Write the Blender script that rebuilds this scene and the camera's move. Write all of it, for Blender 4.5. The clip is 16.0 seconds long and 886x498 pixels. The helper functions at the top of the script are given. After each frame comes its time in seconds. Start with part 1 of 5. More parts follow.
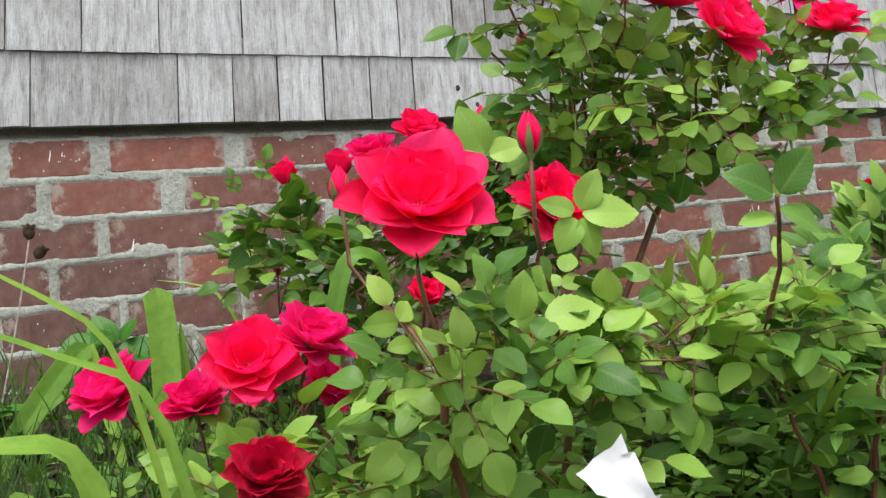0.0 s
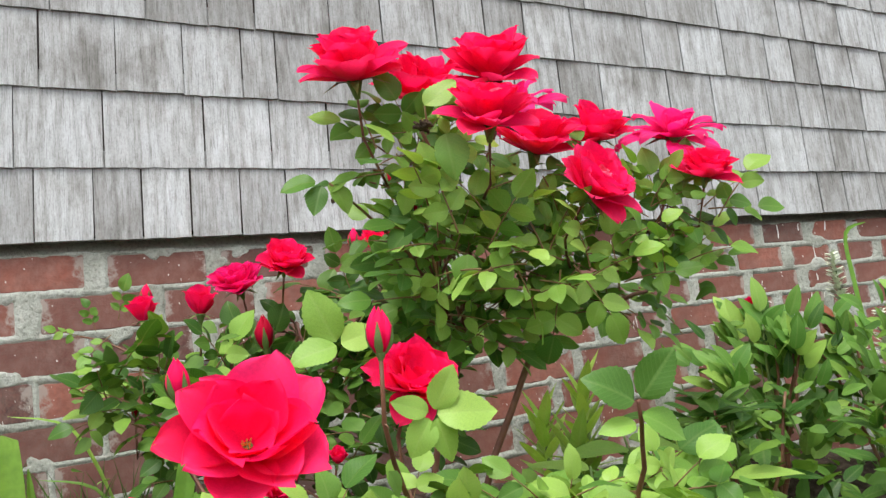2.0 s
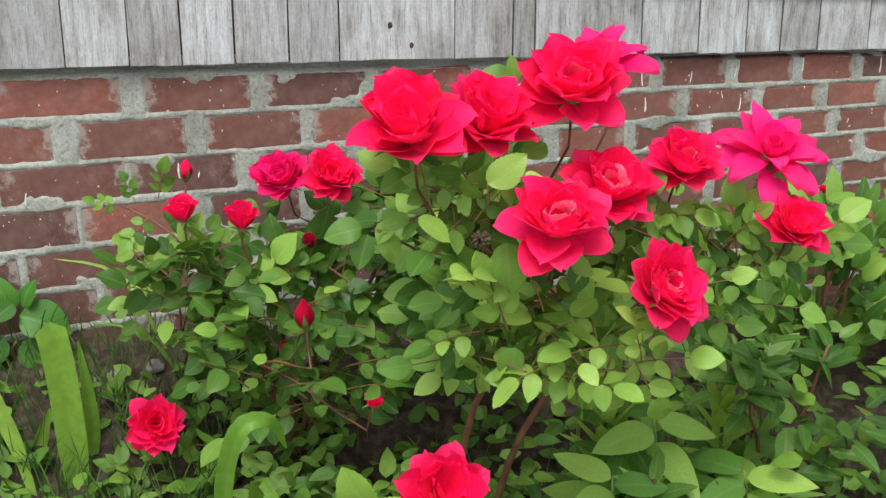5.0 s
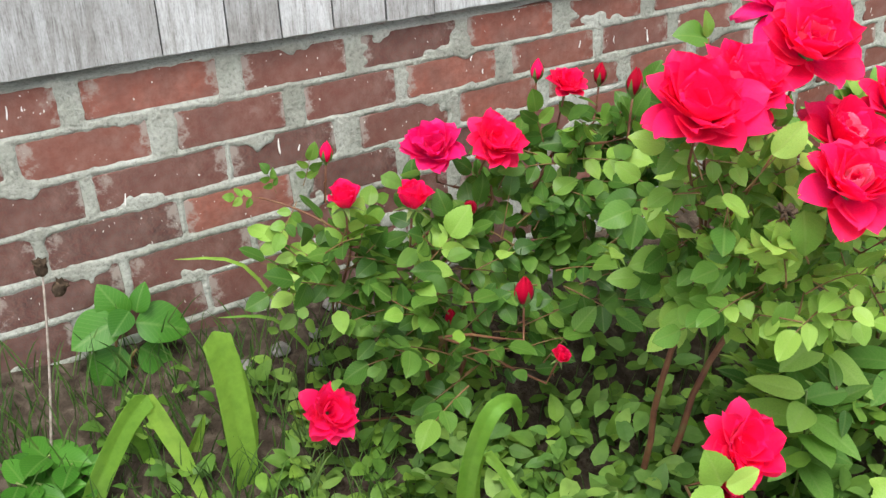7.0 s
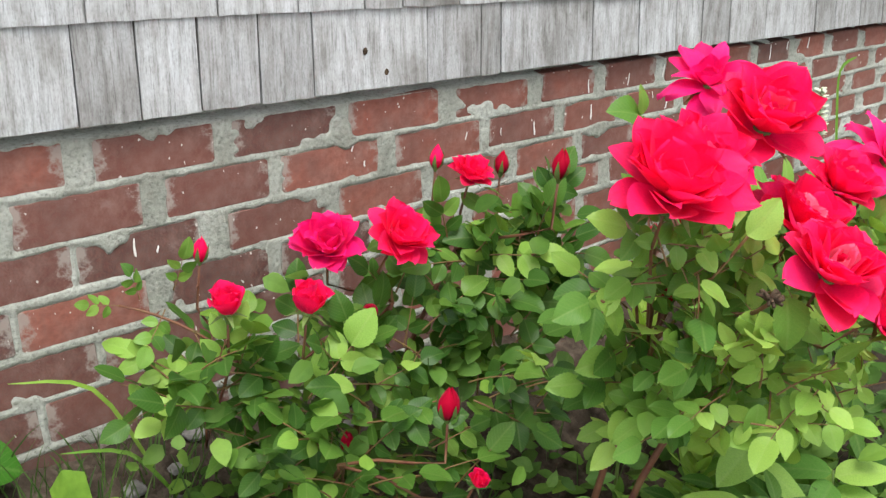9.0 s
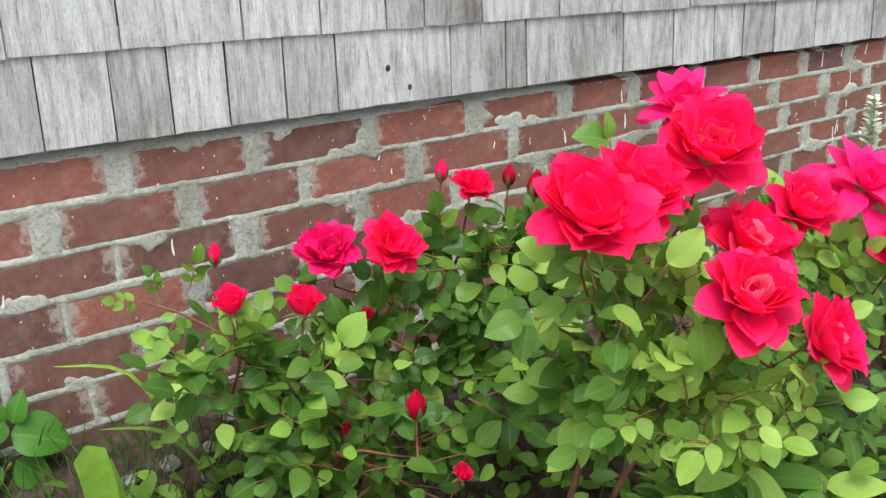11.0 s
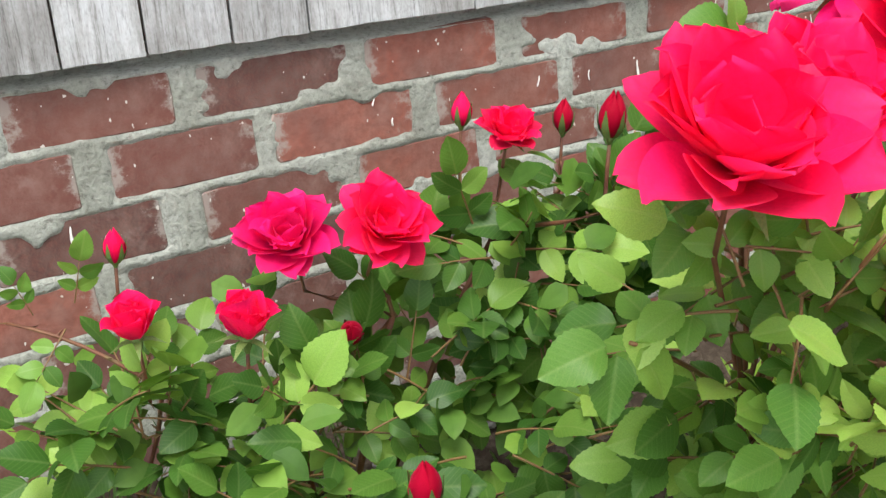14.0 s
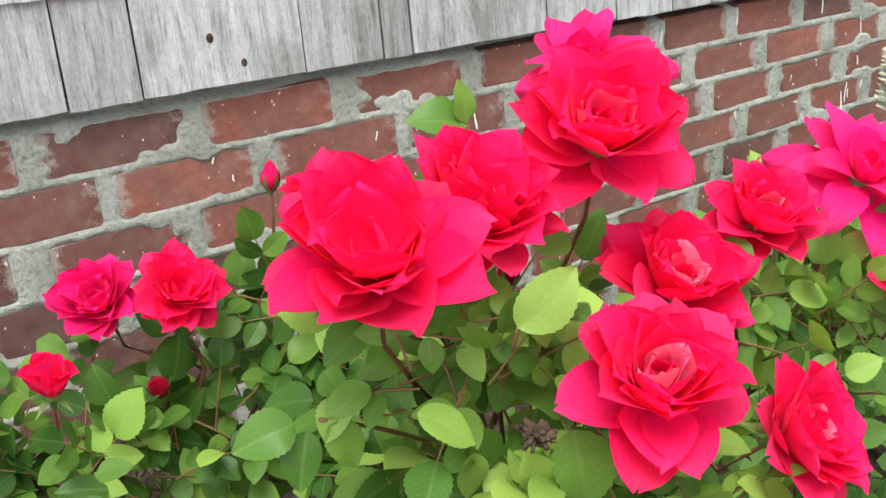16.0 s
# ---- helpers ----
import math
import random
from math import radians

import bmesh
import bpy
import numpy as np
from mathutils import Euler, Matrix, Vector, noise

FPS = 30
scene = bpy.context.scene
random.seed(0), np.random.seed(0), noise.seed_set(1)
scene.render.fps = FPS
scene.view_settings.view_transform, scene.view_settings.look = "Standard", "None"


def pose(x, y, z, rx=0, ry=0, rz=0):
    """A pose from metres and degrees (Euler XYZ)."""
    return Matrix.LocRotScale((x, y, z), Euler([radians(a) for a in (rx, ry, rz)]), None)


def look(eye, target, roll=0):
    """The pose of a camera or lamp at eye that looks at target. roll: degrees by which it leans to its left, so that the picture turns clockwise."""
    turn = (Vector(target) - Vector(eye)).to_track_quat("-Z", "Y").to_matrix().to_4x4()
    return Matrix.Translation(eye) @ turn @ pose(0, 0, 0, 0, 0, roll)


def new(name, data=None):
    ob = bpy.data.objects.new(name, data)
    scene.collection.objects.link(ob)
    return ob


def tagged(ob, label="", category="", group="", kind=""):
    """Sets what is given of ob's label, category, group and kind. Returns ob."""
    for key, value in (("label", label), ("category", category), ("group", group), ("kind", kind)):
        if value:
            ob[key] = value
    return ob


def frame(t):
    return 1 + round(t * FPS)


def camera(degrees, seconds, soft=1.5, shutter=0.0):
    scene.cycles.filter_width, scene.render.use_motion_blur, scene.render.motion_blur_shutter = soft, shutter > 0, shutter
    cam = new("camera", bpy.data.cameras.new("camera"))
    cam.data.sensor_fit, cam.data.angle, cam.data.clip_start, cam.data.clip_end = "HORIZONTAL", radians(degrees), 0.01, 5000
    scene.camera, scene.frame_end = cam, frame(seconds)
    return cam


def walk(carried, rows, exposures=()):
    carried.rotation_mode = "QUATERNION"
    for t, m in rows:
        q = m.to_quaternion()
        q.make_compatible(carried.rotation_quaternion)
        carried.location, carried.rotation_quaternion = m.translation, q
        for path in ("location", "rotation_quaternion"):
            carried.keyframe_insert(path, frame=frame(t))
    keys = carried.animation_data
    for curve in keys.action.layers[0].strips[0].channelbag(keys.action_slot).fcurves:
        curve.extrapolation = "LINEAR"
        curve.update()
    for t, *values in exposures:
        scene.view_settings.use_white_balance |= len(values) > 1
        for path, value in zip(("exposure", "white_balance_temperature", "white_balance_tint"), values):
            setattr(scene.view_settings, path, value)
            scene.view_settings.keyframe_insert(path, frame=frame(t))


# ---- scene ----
cam = camera(42.0, 16.0, soft=1.4)
# seconds, eye (m), pitch from straight down, roll, yaw (degrees)
PATH = [
    (0.0, 0.0317, -1.9538, 0.0307, 99.77, 3.87, -8.55),
    (0.5, 0.0524, -1.9584, 0.0638, 100.05, 3.90, -9.72),
    (1.0, 0.0676, -1.9357, 0.1038, 100.30, 4.00, -11.12),
    (1.5, 0.0961, -1.9367, 0.1552, 100.42, 4.44, -12.18),
    (2.0, 0.1076, -1.9244, 0.1984, 100.58, 4.99, -12.91),
    (2.5, 0.1291, -1.9197, 0.2596, 100.15, 5.71, -12.97),
    (3.0, 0.1536, -1.8978, 0.3153, 99.23, 6.60, -12.38),
    (3.5, 0.1642, -1.8281, 0.4695, 93.81, 5.40, -11.86),
    (4.0, 0.1718, -1.7886, 0.7329, 83.62, 2.76, -12.74),
    (4.2, 0.1728, -1.7740, 0.8079, 79.50, 2.39, -13.29),
    (4.5, 0.1852, -1.7574, 0.8464, 75.77, 1.17, -13.12),
    (5.0, 0.1666, -1.7864, 0.9442, 69.85, -0.49, -9.80),
    (7.5, -0.4002, -1.4949, 1.0846, 62.66, 1.05, -27.57),
    (8.0, -0.3993, -1.4108, 1.0378, 66.44, -0.42, -30.72),
    (8.5, -0.4102, -1.3336, 0.9604, 68.93, -1.42, -35.07),
    (11.0, -0.2341, -1.5376, 1.0538, 67.43, 0.80, -25.37),
    (11.5, -0.3262, -1.5374, 1.0414, 67.74, 1.67, -27.14),
    (12.0, -0.3434, -1.5712, 1.1061, 66.16, 2.64, -27.08),
    (12.5, -0.1625, -1.3181, 0.9635, 66.55, 3.40, -25.09),
    (13.0, -0.0587, -1.1474, 0.8868, 65.83, 3.25, -24.68),
    (13.5, -0.0206, -1.0954, 0.8233, 67.25, 3.64, -23.94),
    (14.0, -0.0163, -1.1028, 0.8386, 67.14, 3.14, -24.21),
    (14.5, -0.0299, -1.1367, 0.8930, 65.60, 3.31, -25.32),
    (15.0, 0.0163, -1.1648, 0.8903, 65.51, 3.15, -25.74),
    (15.5, 0.0725, -1.1869, 0.8902, 66.97, 2.02, -25.39),
    (16.0, 0.1364, -1.2300, 0.9135, 66.85, 3.83, -24.25),
]
walk(cam, [(t, pose(*row)) for t, *row in PATH], [(0.0, 1.20), (1.0, 1.25), (2.0, 1.32), (3.0, 1.36), (3.5, 1.26), (5.0, 1.16), (7.5, 1.52), (8.5, 1.40), (11.0, 1.34), (12.5, 1.46), (14.5, 1.48), (16.0, 1.41)])

# ---- light: a bright overcast sky ----
world = bpy.data.worlds.new("overcast_sky")
scene.world = world
world.use_nodes = True
wn = world.node_tree.nodes
sky = wn.new("ShaderNodeTexSky")
sky.sky_type = "NISHITA"
sky.sun_disc = False
sky.sun_elevation = radians(66.6)
sky.sun_rotation = radians(205.6)
sky.air_density = 1.0
sky.dust_density = 1.5
sky_soft = wn.new("ShaderNodeHueSaturation")
sky_soft.inputs["Saturation"].default_value = 0.25
world.node_tree.links.new(sky.outputs[0], sky_soft.inputs["Color"])
world.node_tree.links.new(sky_soft.outputs[0], wn["Background"].inputs[0])
wn["Background"].inputs[1].default_value = 0.15
sun_data = bpy.data.lights.new("sun", "SUN")
sun_data.energy = 1.5
sun_data.angle = radians(32)
sun_data.color = (1.0, 0.97, 0.92)
sun = new("sun", sun_data)
sun.matrix_world = look((-0.6, -1.25, 3.2), (0, 0, 0))


# ---- materials ----
def material(name, rough=0.6, spec=0.4):
    m = bpy.data.materials.new(name)
    m.use_nodes = True
    nt = m.node_tree
    b = nt.nodes["Principled BSDF"]
    b.inputs["Roughness"].default_value = rough
    b.inputs["Specular IOR Level"].default_value = spec
    return m, nt, b


def noise_tex(nt, scale, detail=4.0, rough=0.55, coord="Object", stretch=(1, 1, 1), dims="3D"):
    tc = nt.nodes.new("ShaderNodeTexCoord")
    mp = nt.nodes.new("ShaderNodeMapping")
    mp.inputs["Scale"].default_value = stretch
    n = nt.nodes.new("ShaderNodeTexNoise")
    n.noise_dimensions = dims
    n.inputs["Scale"].default_value = scale
    n.inputs["Detail"].default_value = detail
    n.inputs["Roughness"].default_value = rough
    nt.links.new(tc.outputs[coord], mp.inputs[0])
    nt.links.new(mp.outputs[0], n.inputs["Vector"])
    return n, mp


def ramp(nt, fac, stops):
    r = nt.nodes.new("ShaderNodeValToRGB")
    while len(r.color_ramp.elements) < len(stops):
        r.color_ramp.elements.new(0.5)
    for e, (p, c) in zip(r.color_ramp.elements, stops):
        e.position = p
        e.color = (*c, 1) if len(c) == 3 else c
    nt.links.new(fac, r.inputs[0])
    return r


def mix(nt, fac, a, b, how="MIX"):
    m = nt.nodes.new("ShaderNodeMix")
    m.data_type, m.blend_type = "RGBA", how
    for i, v in ((0, fac), (6, a), (7, b)):
        if isinstance(v, (int, float)):
            m.inputs[i].default_value = v
        elif isinstance(v, tuple):
            m.inputs[i].default_value = (*v, 1)
        else:
            nt.links.new(v, m.inputs[i])
    return m.outputs[2]


def bump(nt, b, height, strength, dist):
    bp = nt.nodes.new("ShaderNodeBump")
    bp.inputs["Strength"].default_value = strength
    bp.inputs["Distance"].default_value = dist
    nt.links.new(height, bp.inputs["Height"])
    nt.links.new(bp.outputs[0], b.inputs["Normal"])


def object_random(nt):
    return nt.nodes.new("ShaderNodeObjectInfo").outputs["Random"]


def per_object_offset(nt, mp):
    """Shifts a texture from object to object, so that no two pieces look alike."""
    oi = nt.nodes.new("ShaderNodeObjectInfo")
    sc = nt.nodes.new("ShaderNodeVectorMath")
    sc.operation = "SCALE"
    sc.inputs["Scale"].default_value = 37.0
    nt.links.new(oi.outputs["Random"], sc.inputs[0])
    nt.links.new(sc.outputs[0], mp.inputs["Location"])


def make_shingle_material():
    m, nt, b = material("weathered_cedar", 0.85, 0.2)
    grain, mp = noise_tex(nt, 70, 6, 0.7, stretch=(2.2, 1.0, 0.30))
    per_object_offset(nt, mp)
    fine, mp2 = noise_tex(nt, 160, 4, 0.7, stretch=(2.6, 1.0, 0.16))
    per_object_offset(nt, mp2)
    blotch, mp3 = noise_tex(nt, 11, 5, 0.6, stretch=(1.0, 1.0, 0.6))
    per_object_offset(nt, mp3)
    base = ramp(nt, grain.outputs[0], [(0.25, (0.335, 0.341, 0.341)), (0.45, (0.405, 0.413, 0.415)), (0.7, (0.460, 0.471, 0.477))])
    tone = ramp(nt, object_random(nt), [(0.0, (0.66, 0.65, 0.63)), (0.25, (0.84, 0.835, 0.825)), (0.65, (0.97, 0.97, 0.965)), (1.0, (1.12, 1.13, 1.13))])
    c = mix(nt, 1.0, base.outputs[0], tone.outputs[0], "MULTIPLY")
    stain = ramp(nt, blotch.outputs[0], [(0.30, (0.46, 0.435, 0.40)), (0.46, (0.88, 0.87, 0.855)), (0.62, (1, 1, 1))])
    c = mix(nt, 0.85, c, stain.outputs[0], "MULTIPLY")
    line = ramp(nt, fine.outputs[0], [(0.36, (0.40, 0.39, 0.37)), (0.46, (0.96, 0.96, 0.96)), (0.56, (1, 1, 1)), (0.66, (1.22, 1.23, 1.24))])
    c = mix(nt, 0.62, c, line.outputs[0], "MULTIPLY")
    speck, mp6 = noise_tex(nt, 420, 2, 0.6, stretch=(1.0, 1.0, 0.5))
    per_object_offset(nt, mp6)
    dots = ramp(nt, speck.outputs[0], [(0.34, (0.70, 0.69, 0.67)), (0.5, (1.0, 1.0, 1.0)), (0.7, (1.14, 1.14, 1.15))])
    c = mix(nt, 0.45, c, dots.outputs[0], "MULTIPLY")
    # broad figure of the flat-sawn wood
    tc = nt.nodes.new("ShaderNodeTexCoord")
    mp4 = nt.nodes.new("ShaderNodeMapping")
    mp4.inputs["Scale"].default_value = (1.0, 1.0, 0.22)
    nt.links.new(tc.outputs["Object"], mp4.inputs["Vector"])
    per_object_offset(nt, mp4)
    wave = nt.nodes.new("ShaderNodeTexWave")
    wave.inputs["Scale"].default_value = 13.0
    wave.inputs["Distortion"].default_value = 16.0
    wave.inputs["Detail"].default_value = 3.0
    wave.inputs["Detail Scale"].default_value = 0.9
    nt.links.new(mp4.outputs[0], wave.inputs["Vector"])
    figure = ramp(nt, wave.outputs["Fac"], [(0.05, (0.64, 0.62, 0.585)), (0.4, (0.96, 0.95, 0.94)), (1.0, (1.06, 1.06, 1.06))])
    c = mix(nt, 0.42, c, figure.outputs[0], "MULTIPLY")
    mottle, mp5 = noise_tex(nt, 34, 5, 0.7, stretch=(1.0, 1.0, 0.45))
    per_object_offset(nt, mp5)
    spots = ramp(nt, mottle.outputs[0], [(0.3, (0.72, 0.705, 0.68)), (0.5, (1.0, 1.0, 1.0)), (0.72, (1.12, 1.13, 1.15))])
    c = mix(nt, 0.85, c, spots.outputs[0], "MULTIPLY")
    nt.links.new(c, b.inputs["Base Color"])
    add = nt.nodes.new("ShaderNodeMath")
    add.operation = "ADD"
    nt.links.new(grain.outputs[0], add.inputs[0])
    nt.links.new(fine.outputs[0], add.inputs[1])
    bump(nt, b, add.outputs[0], 0.55, 0.002)
    return m


def make_brick_material(name, stops):
    m, nt, b = material(name, 0.88, 0.25)
    tone = ramp(nt, object_random(nt), stops)
    soot, mp = noise_tex(nt, 14, 5, 0.6)
    per_object_offset(nt, mp)
    grit, mp2 = noise_tex(nt, 150, 4, 0.7)
    spots, mp3 = noise_tex(nt, 190, 1, 0.4, stretch=(1.0, 1.0, 0.6))
    per_object_offset(nt, mp3)
    c = mix(nt, ramp(nt, soot.outputs[0], [(0.42, (0, 0, 0)), (0.68, (0.75, 0.75, 0.75))]).outputs[0], tone.outputs[0], (0.115, 0.06, 0.05))
    c = mix(nt, ramp(nt, grit.outputs[0], [(0.35, (0.55, 0.55, 0.55)), (0.6, (0, 0, 0))]).outputs[0], c, (0.16, 0.065, 0.05))
    film = ramp(nt, soot.outputs[0], [(0.22, (0.5, 0.5, 0.5)), (0.36, (0, 0, 0))])
    c = mix(nt, film.outputs[0], c, (0.34, 0.27, 0.24))
    dust, _ = noise_tex(nt, 36, 6, 0.7)
    gen = nt.nodes.new("ShaderNodeTexCoord")
    sep = nt.nodes.new("ShaderNodeSeparateXYZ")
    nt.links.new(gen.outputs["Generated"], sep.inputs[0])
    reach = []
    for axis, gain in ((0, 1.25), (2, 0.9)):
        cen = nt.nodes.new("ShaderNodeMath")
        cen.operation = "SUBTRACT"
        cen.inputs[1].default_value = 0.5
        nt.links.new(sep.outputs[axis], cen.inputs[0])
        mag = nt.nodes.new("ShaderNodeMath")
        mag.operation = "ABSOLUTE"
        nt.links.new(cen.outputs[0], mag.inputs[0])
        gainer = nt.nodes.new("ShaderNodeMath")
        gainer.operation = "MULTIPLY"
        gainer.inputs[1].default_value = gain
        nt.links.new(mag.outputs[0], gainer.inputs[0])
        reach.append(gainer.outputs[0])
    far_out = nt.nodes.new("ShaderNodeMath")
    far_out.operation = "MAXIMUM"
    nt.links.new(reach[0], far_out.inputs[0])
    nt.links.new(reach[1], far_out.inputs[1])
    smear = nt.nodes.new("ShaderNodeMath")
    smear.operation = "MULTIPLY"
    nt.links.new(far_out.outputs[0], smear.inputs[0])
    nt.links.new(dust.outputs[0], smear.inputs[1])
    c = mix(nt, ramp(nt, smear.outputs[0], [(0.265, (0, 0, 0)), (0.33, (0.7, 0.7, 0.7))]).outputs[0], c, (0.33, 0.32, 0.285))
    c = mix(nt, ramp(nt, dust.outputs[0], [(0.40, (0, 0, 0)), (0.75, (0.42, 0.42, 0.42))]).outputs[0], c, (0.30, 0.20, 0.165))
    fleck = ramp(nt, spots.outputs[0], [(0.755, (0, 0, 0)), (0.768, (0.85, 0.85, 0.85))])
    c = mix(nt, fleck.outputs[0], c, (0.62, 0.58, 0.52))
    nt.links.new(c, b.inputs["Base Color"])
    bump(nt, b, grit.outputs[0], 0.5, 0.002)
    return m


def make_mortar_material():
    m, nt, b = material("old_mortar", 0.95, 0.15)
    big, _ = noise_tex(nt, 9, 5, 0.6)
    grit, _ = noise_tex(nt, 170, 5, 0.75)
    base = ramp(nt, big.outputs[0], [(0.3, (0.255, 0.262, 0.222)), (0.5, (0.36, 0.372, 0.325)), (0.68, (0.47, 0.485, 0.44))])
    g = ramp(nt, grit.outputs[0], [(0.30, (0.48, 0.48, 0.46)), (0.44, (0.94, 0.94, 0.93)), (0.68, (1.24, 1.24, 1.22))])
    nt.links.new(mix(nt, 1.0, base.outputs[0], g.outputs[0], "MULTIPLY"), b.inputs["Base Color"])
    bump(nt, b, grit.outputs[0], 1.0, 0.005)
    return m


def make_petal_material(name, stops, rough=0.55):
    m, nt, b = material(name, rough, 0.12)
    tone = ramp(nt, object_random(nt), stops)
    vein, _ = noise_tex(nt, 160, 3, 0.5, stretch=(1.0, 0.12, 1.0))
    soft, _ = noise_tex(nt, 26, 3, 0.5)
    v = ramp(nt, vein.outputs[0], [(0.3, (0.92, 0.88, 0.88)), (0.6, (1, 1, 1))])
    c = mix(nt, 0.7, tone.outputs[0], v.outputs[0], "MULTIPLY")
    s = ramp(nt, soft.outputs[0], [(0.3, (0.92, 0.8, 0.85)), (0.65, (1.04, 1.1, 1.1))])
    c = mix(nt, 0.8, c, s.outputs[0], "MULTIPLY")
    # the petal's tip is a shade paler than its foot
    tc = nt.nodes.new("ShaderNodeTexCoord")
    xyz = nt.nodes.new("ShaderNodeSeparateXYZ")
    nt.links.new(tc.outputs["Object"], xyz.inputs[0])
    tip = ramp(nt, xyz.outputs[1], [(0.45, (0, 0, 0)), (0.95, (0.4, 0.4, 0.4))])
    c = mix(nt, tip.outputs[0], c, mix(nt, 0.12, c, (1.0, 0.5, 0.62)))
    nt.links.new(c, b.inputs["Base Color"])
    b.inputs["Sheen Weight"].default_value = 0.22
    b.inputs["Sheen Roughness"].default_value = 0.4
    b.inputs["Sheen Tint"].default_value = (1.0, 0.2, 0.45, 1)
    bump(nt, b, vein.outputs[0], 0.25, 0.0006)
    tr = nt.nodes.new("ShaderNodeBsdfTranslucent")
    nt.links.new(c, tr.inputs["Color"])
    ms = nt.nodes.new("ShaderNodeMixShader")
    ms.inputs[0].default_value = 0.46
    nt.links.new(b.outputs[0], ms.inputs[1])
    nt.links.new(tr.outputs[0], ms.inputs[2])
    nt.links.new(ms.outputs[0], nt.nodes["Material Output"].inputs["Surface"])
    return m


def make_leaf_material(name, stops, rough=0.42, see_through=0.25, island=False):
    m, nt, b = material(name, rough, 0.22)
    if island:
        rnd = nt.nodes.new("ShaderNodeNewGeometry").outputs["Random Per Island"]
    else:
        rnd = object_random(nt)
    tone = ramp(nt, rnd, stops)
    vein, mp = noise_tex(nt, 55, 4, 0.6)
    per_object_offset(nt, mp)
    v = ramp(nt, vein.outputs[0], [(0.3, (0.72, 0.78, 0.7)), (0.62, (1.1, 1.08, 1.05))])
    c = mix(nt, 0.8, tone.outputs[0], v.outputs[0], "MULTIPLY")
    # side veins running out from the midrib
    tc = nt.nodes.new("ShaderNodeTexCoord")
    sx = nt.nodes.new("ShaderNodeSeparateXYZ")
    nt.links.new(tc.outputs["Object"], sx.inputs[0])
    ab = nt.nodes.new("ShaderNodeMath")
    ab.operation = "ABSOLUTE"
    nt.links.new(sx.outputs[0], ab.inputs[0])
    su = nt.nodes.new("ShaderNodeMath")
    su.operation = "SUBTRACT"
    nt.links.new(sx.outputs[1], su.inputs[0])
    nt.links.new(ab.outputs[0], su.inputs[1])
    mu = nt.nodes.new("ShaderNodeMath")
    mu.operation = "MULTIPLY"
    mu.inputs[1].default_value = 55.0
    nt.links.new(su.outputs[0], mu.inputs[0])
    si = nt.nodes.new("ShaderNodeMath")
    si.operation = "SINE"
    nt.links.new(mu.outputs[0], si.inputs[0])
    bump(nt, b, si.outputs[0], 0.028, 0.01)
    rib = ramp(nt, ab.outputs[0], [(0.0, (0.24, 0.24, 0.24)), (0.04, (0, 0, 0))])
    c = mix(nt, rib.outputs[0], c, mix(nt, 0.5, c, (0.42, 0.50, 0.20)))
    sv = ramp(nt, si.outputs[0], [(0.70, (0, 0, 0)), (1.0, (0.08, 0.08, 0.08))])
    c = mix(nt, sv.outputs[0], c, (0.30, 0.40, 0.14))
    nt.links.new(c, b.inputs["Base Color"])
    tr = nt.nodes.new("ShaderNodeBsdfTranslucent")
    nt.links.new(mix(nt, 1.0, c, (1.25, 1.2, 0.6), "MULTIPLY"), tr.inputs["Color"])
    ms = nt.nodes.new("ShaderNodeMixShader")
    ms.inputs[0].default_value = see_through
    nt.links.new(b.outputs[0], ms.inputs[1])
    nt.links.new(tr.outputs[0], ms.inputs[2])
    nt.links.new(ms.outputs[0], nt.nodes["Material Output"].inputs["Surface"])
    return m


def make_simple(name, stops, scale, rough=0.8, spec=0.25, strength=0.4, dist=0.002, stretch=(1, 1, 1)):
    m, nt, b = material(name, rough, spec)
    n, _ = noise_tex(nt, scale, 5, 0.6, stretch=stretch)
    nt.links.new(ramp(nt, n.outputs[0], stops).outputs[0], b.inputs["Base Color"])
    bump(nt, b, n.outputs[0], strength, dist)
    return m


SHINGLE = make_shingle_material()
# coloured near black to deepen the shade under the shingles and in their gaps
SHEATHING = make_simple("shade_dark_sheathing", [(0.3, (0.035, 0.03, 0.026)), (0.7, (0.075, 0.062, 0.052))], 60, 0.9, 0.1)
BRICK = make_brick_material("red_brick", [(0.0, (0.13, 0.052, 0.041)), (0.35, (0.175, 0.064, 0.046)), (0.7, (0.235, 0.077, 0.053)), (1.0, (0.27, 0.094, 0.065))])
# a browner brick, with the shade low on the wall mixed into its colour
SHADED_BROWN_BRICK = make_brick_material("shaded_brown_brick", [(0.0, (0.058, 0.034, 0.030)), (0.5, (0.085, 0.042, 0.035)), (1.0, (0.12, 0.05, 0.04))])
MORTAR = make_mortar_material()
RED = make_petal_material("red_petal", [(0.0, (0.92, 0.005, 0.088)), (0.5, (0.97, 0.008, 0.124)), (1.0, (0.98, 0.016, 0.170))])
MAGENTA = make_petal_material("faded_magenta_petal", [(0.0, (0.84, 0.006, 0.16)), (1.0, (0.94, 0.016, 0.24))])
PINK = make_petal_material("pale_pink_petal", [(0.0, (0.92, 0.05, 0.18)), (0.5, (0.93, 0.16, 0.32)), (1.0, (0.94, 0.36, 0.52))])
DARK_RED = make_petal_material("crimson_petal", [(0.0, (0.46, 0.002, 0.028)), (1.0, (0.62, 0.003, 0.042))])
LEAF = make_leaf_material("rose_leaf", [(0.0, (0.058, 0.150, 0.026)), (0.35, (0.112, 0.245, 0.040)), (0.75, (0.178, 0.335, 0.058)), (1.0, (0.27, 0.43, 0.085))], 0.38, 0.36)
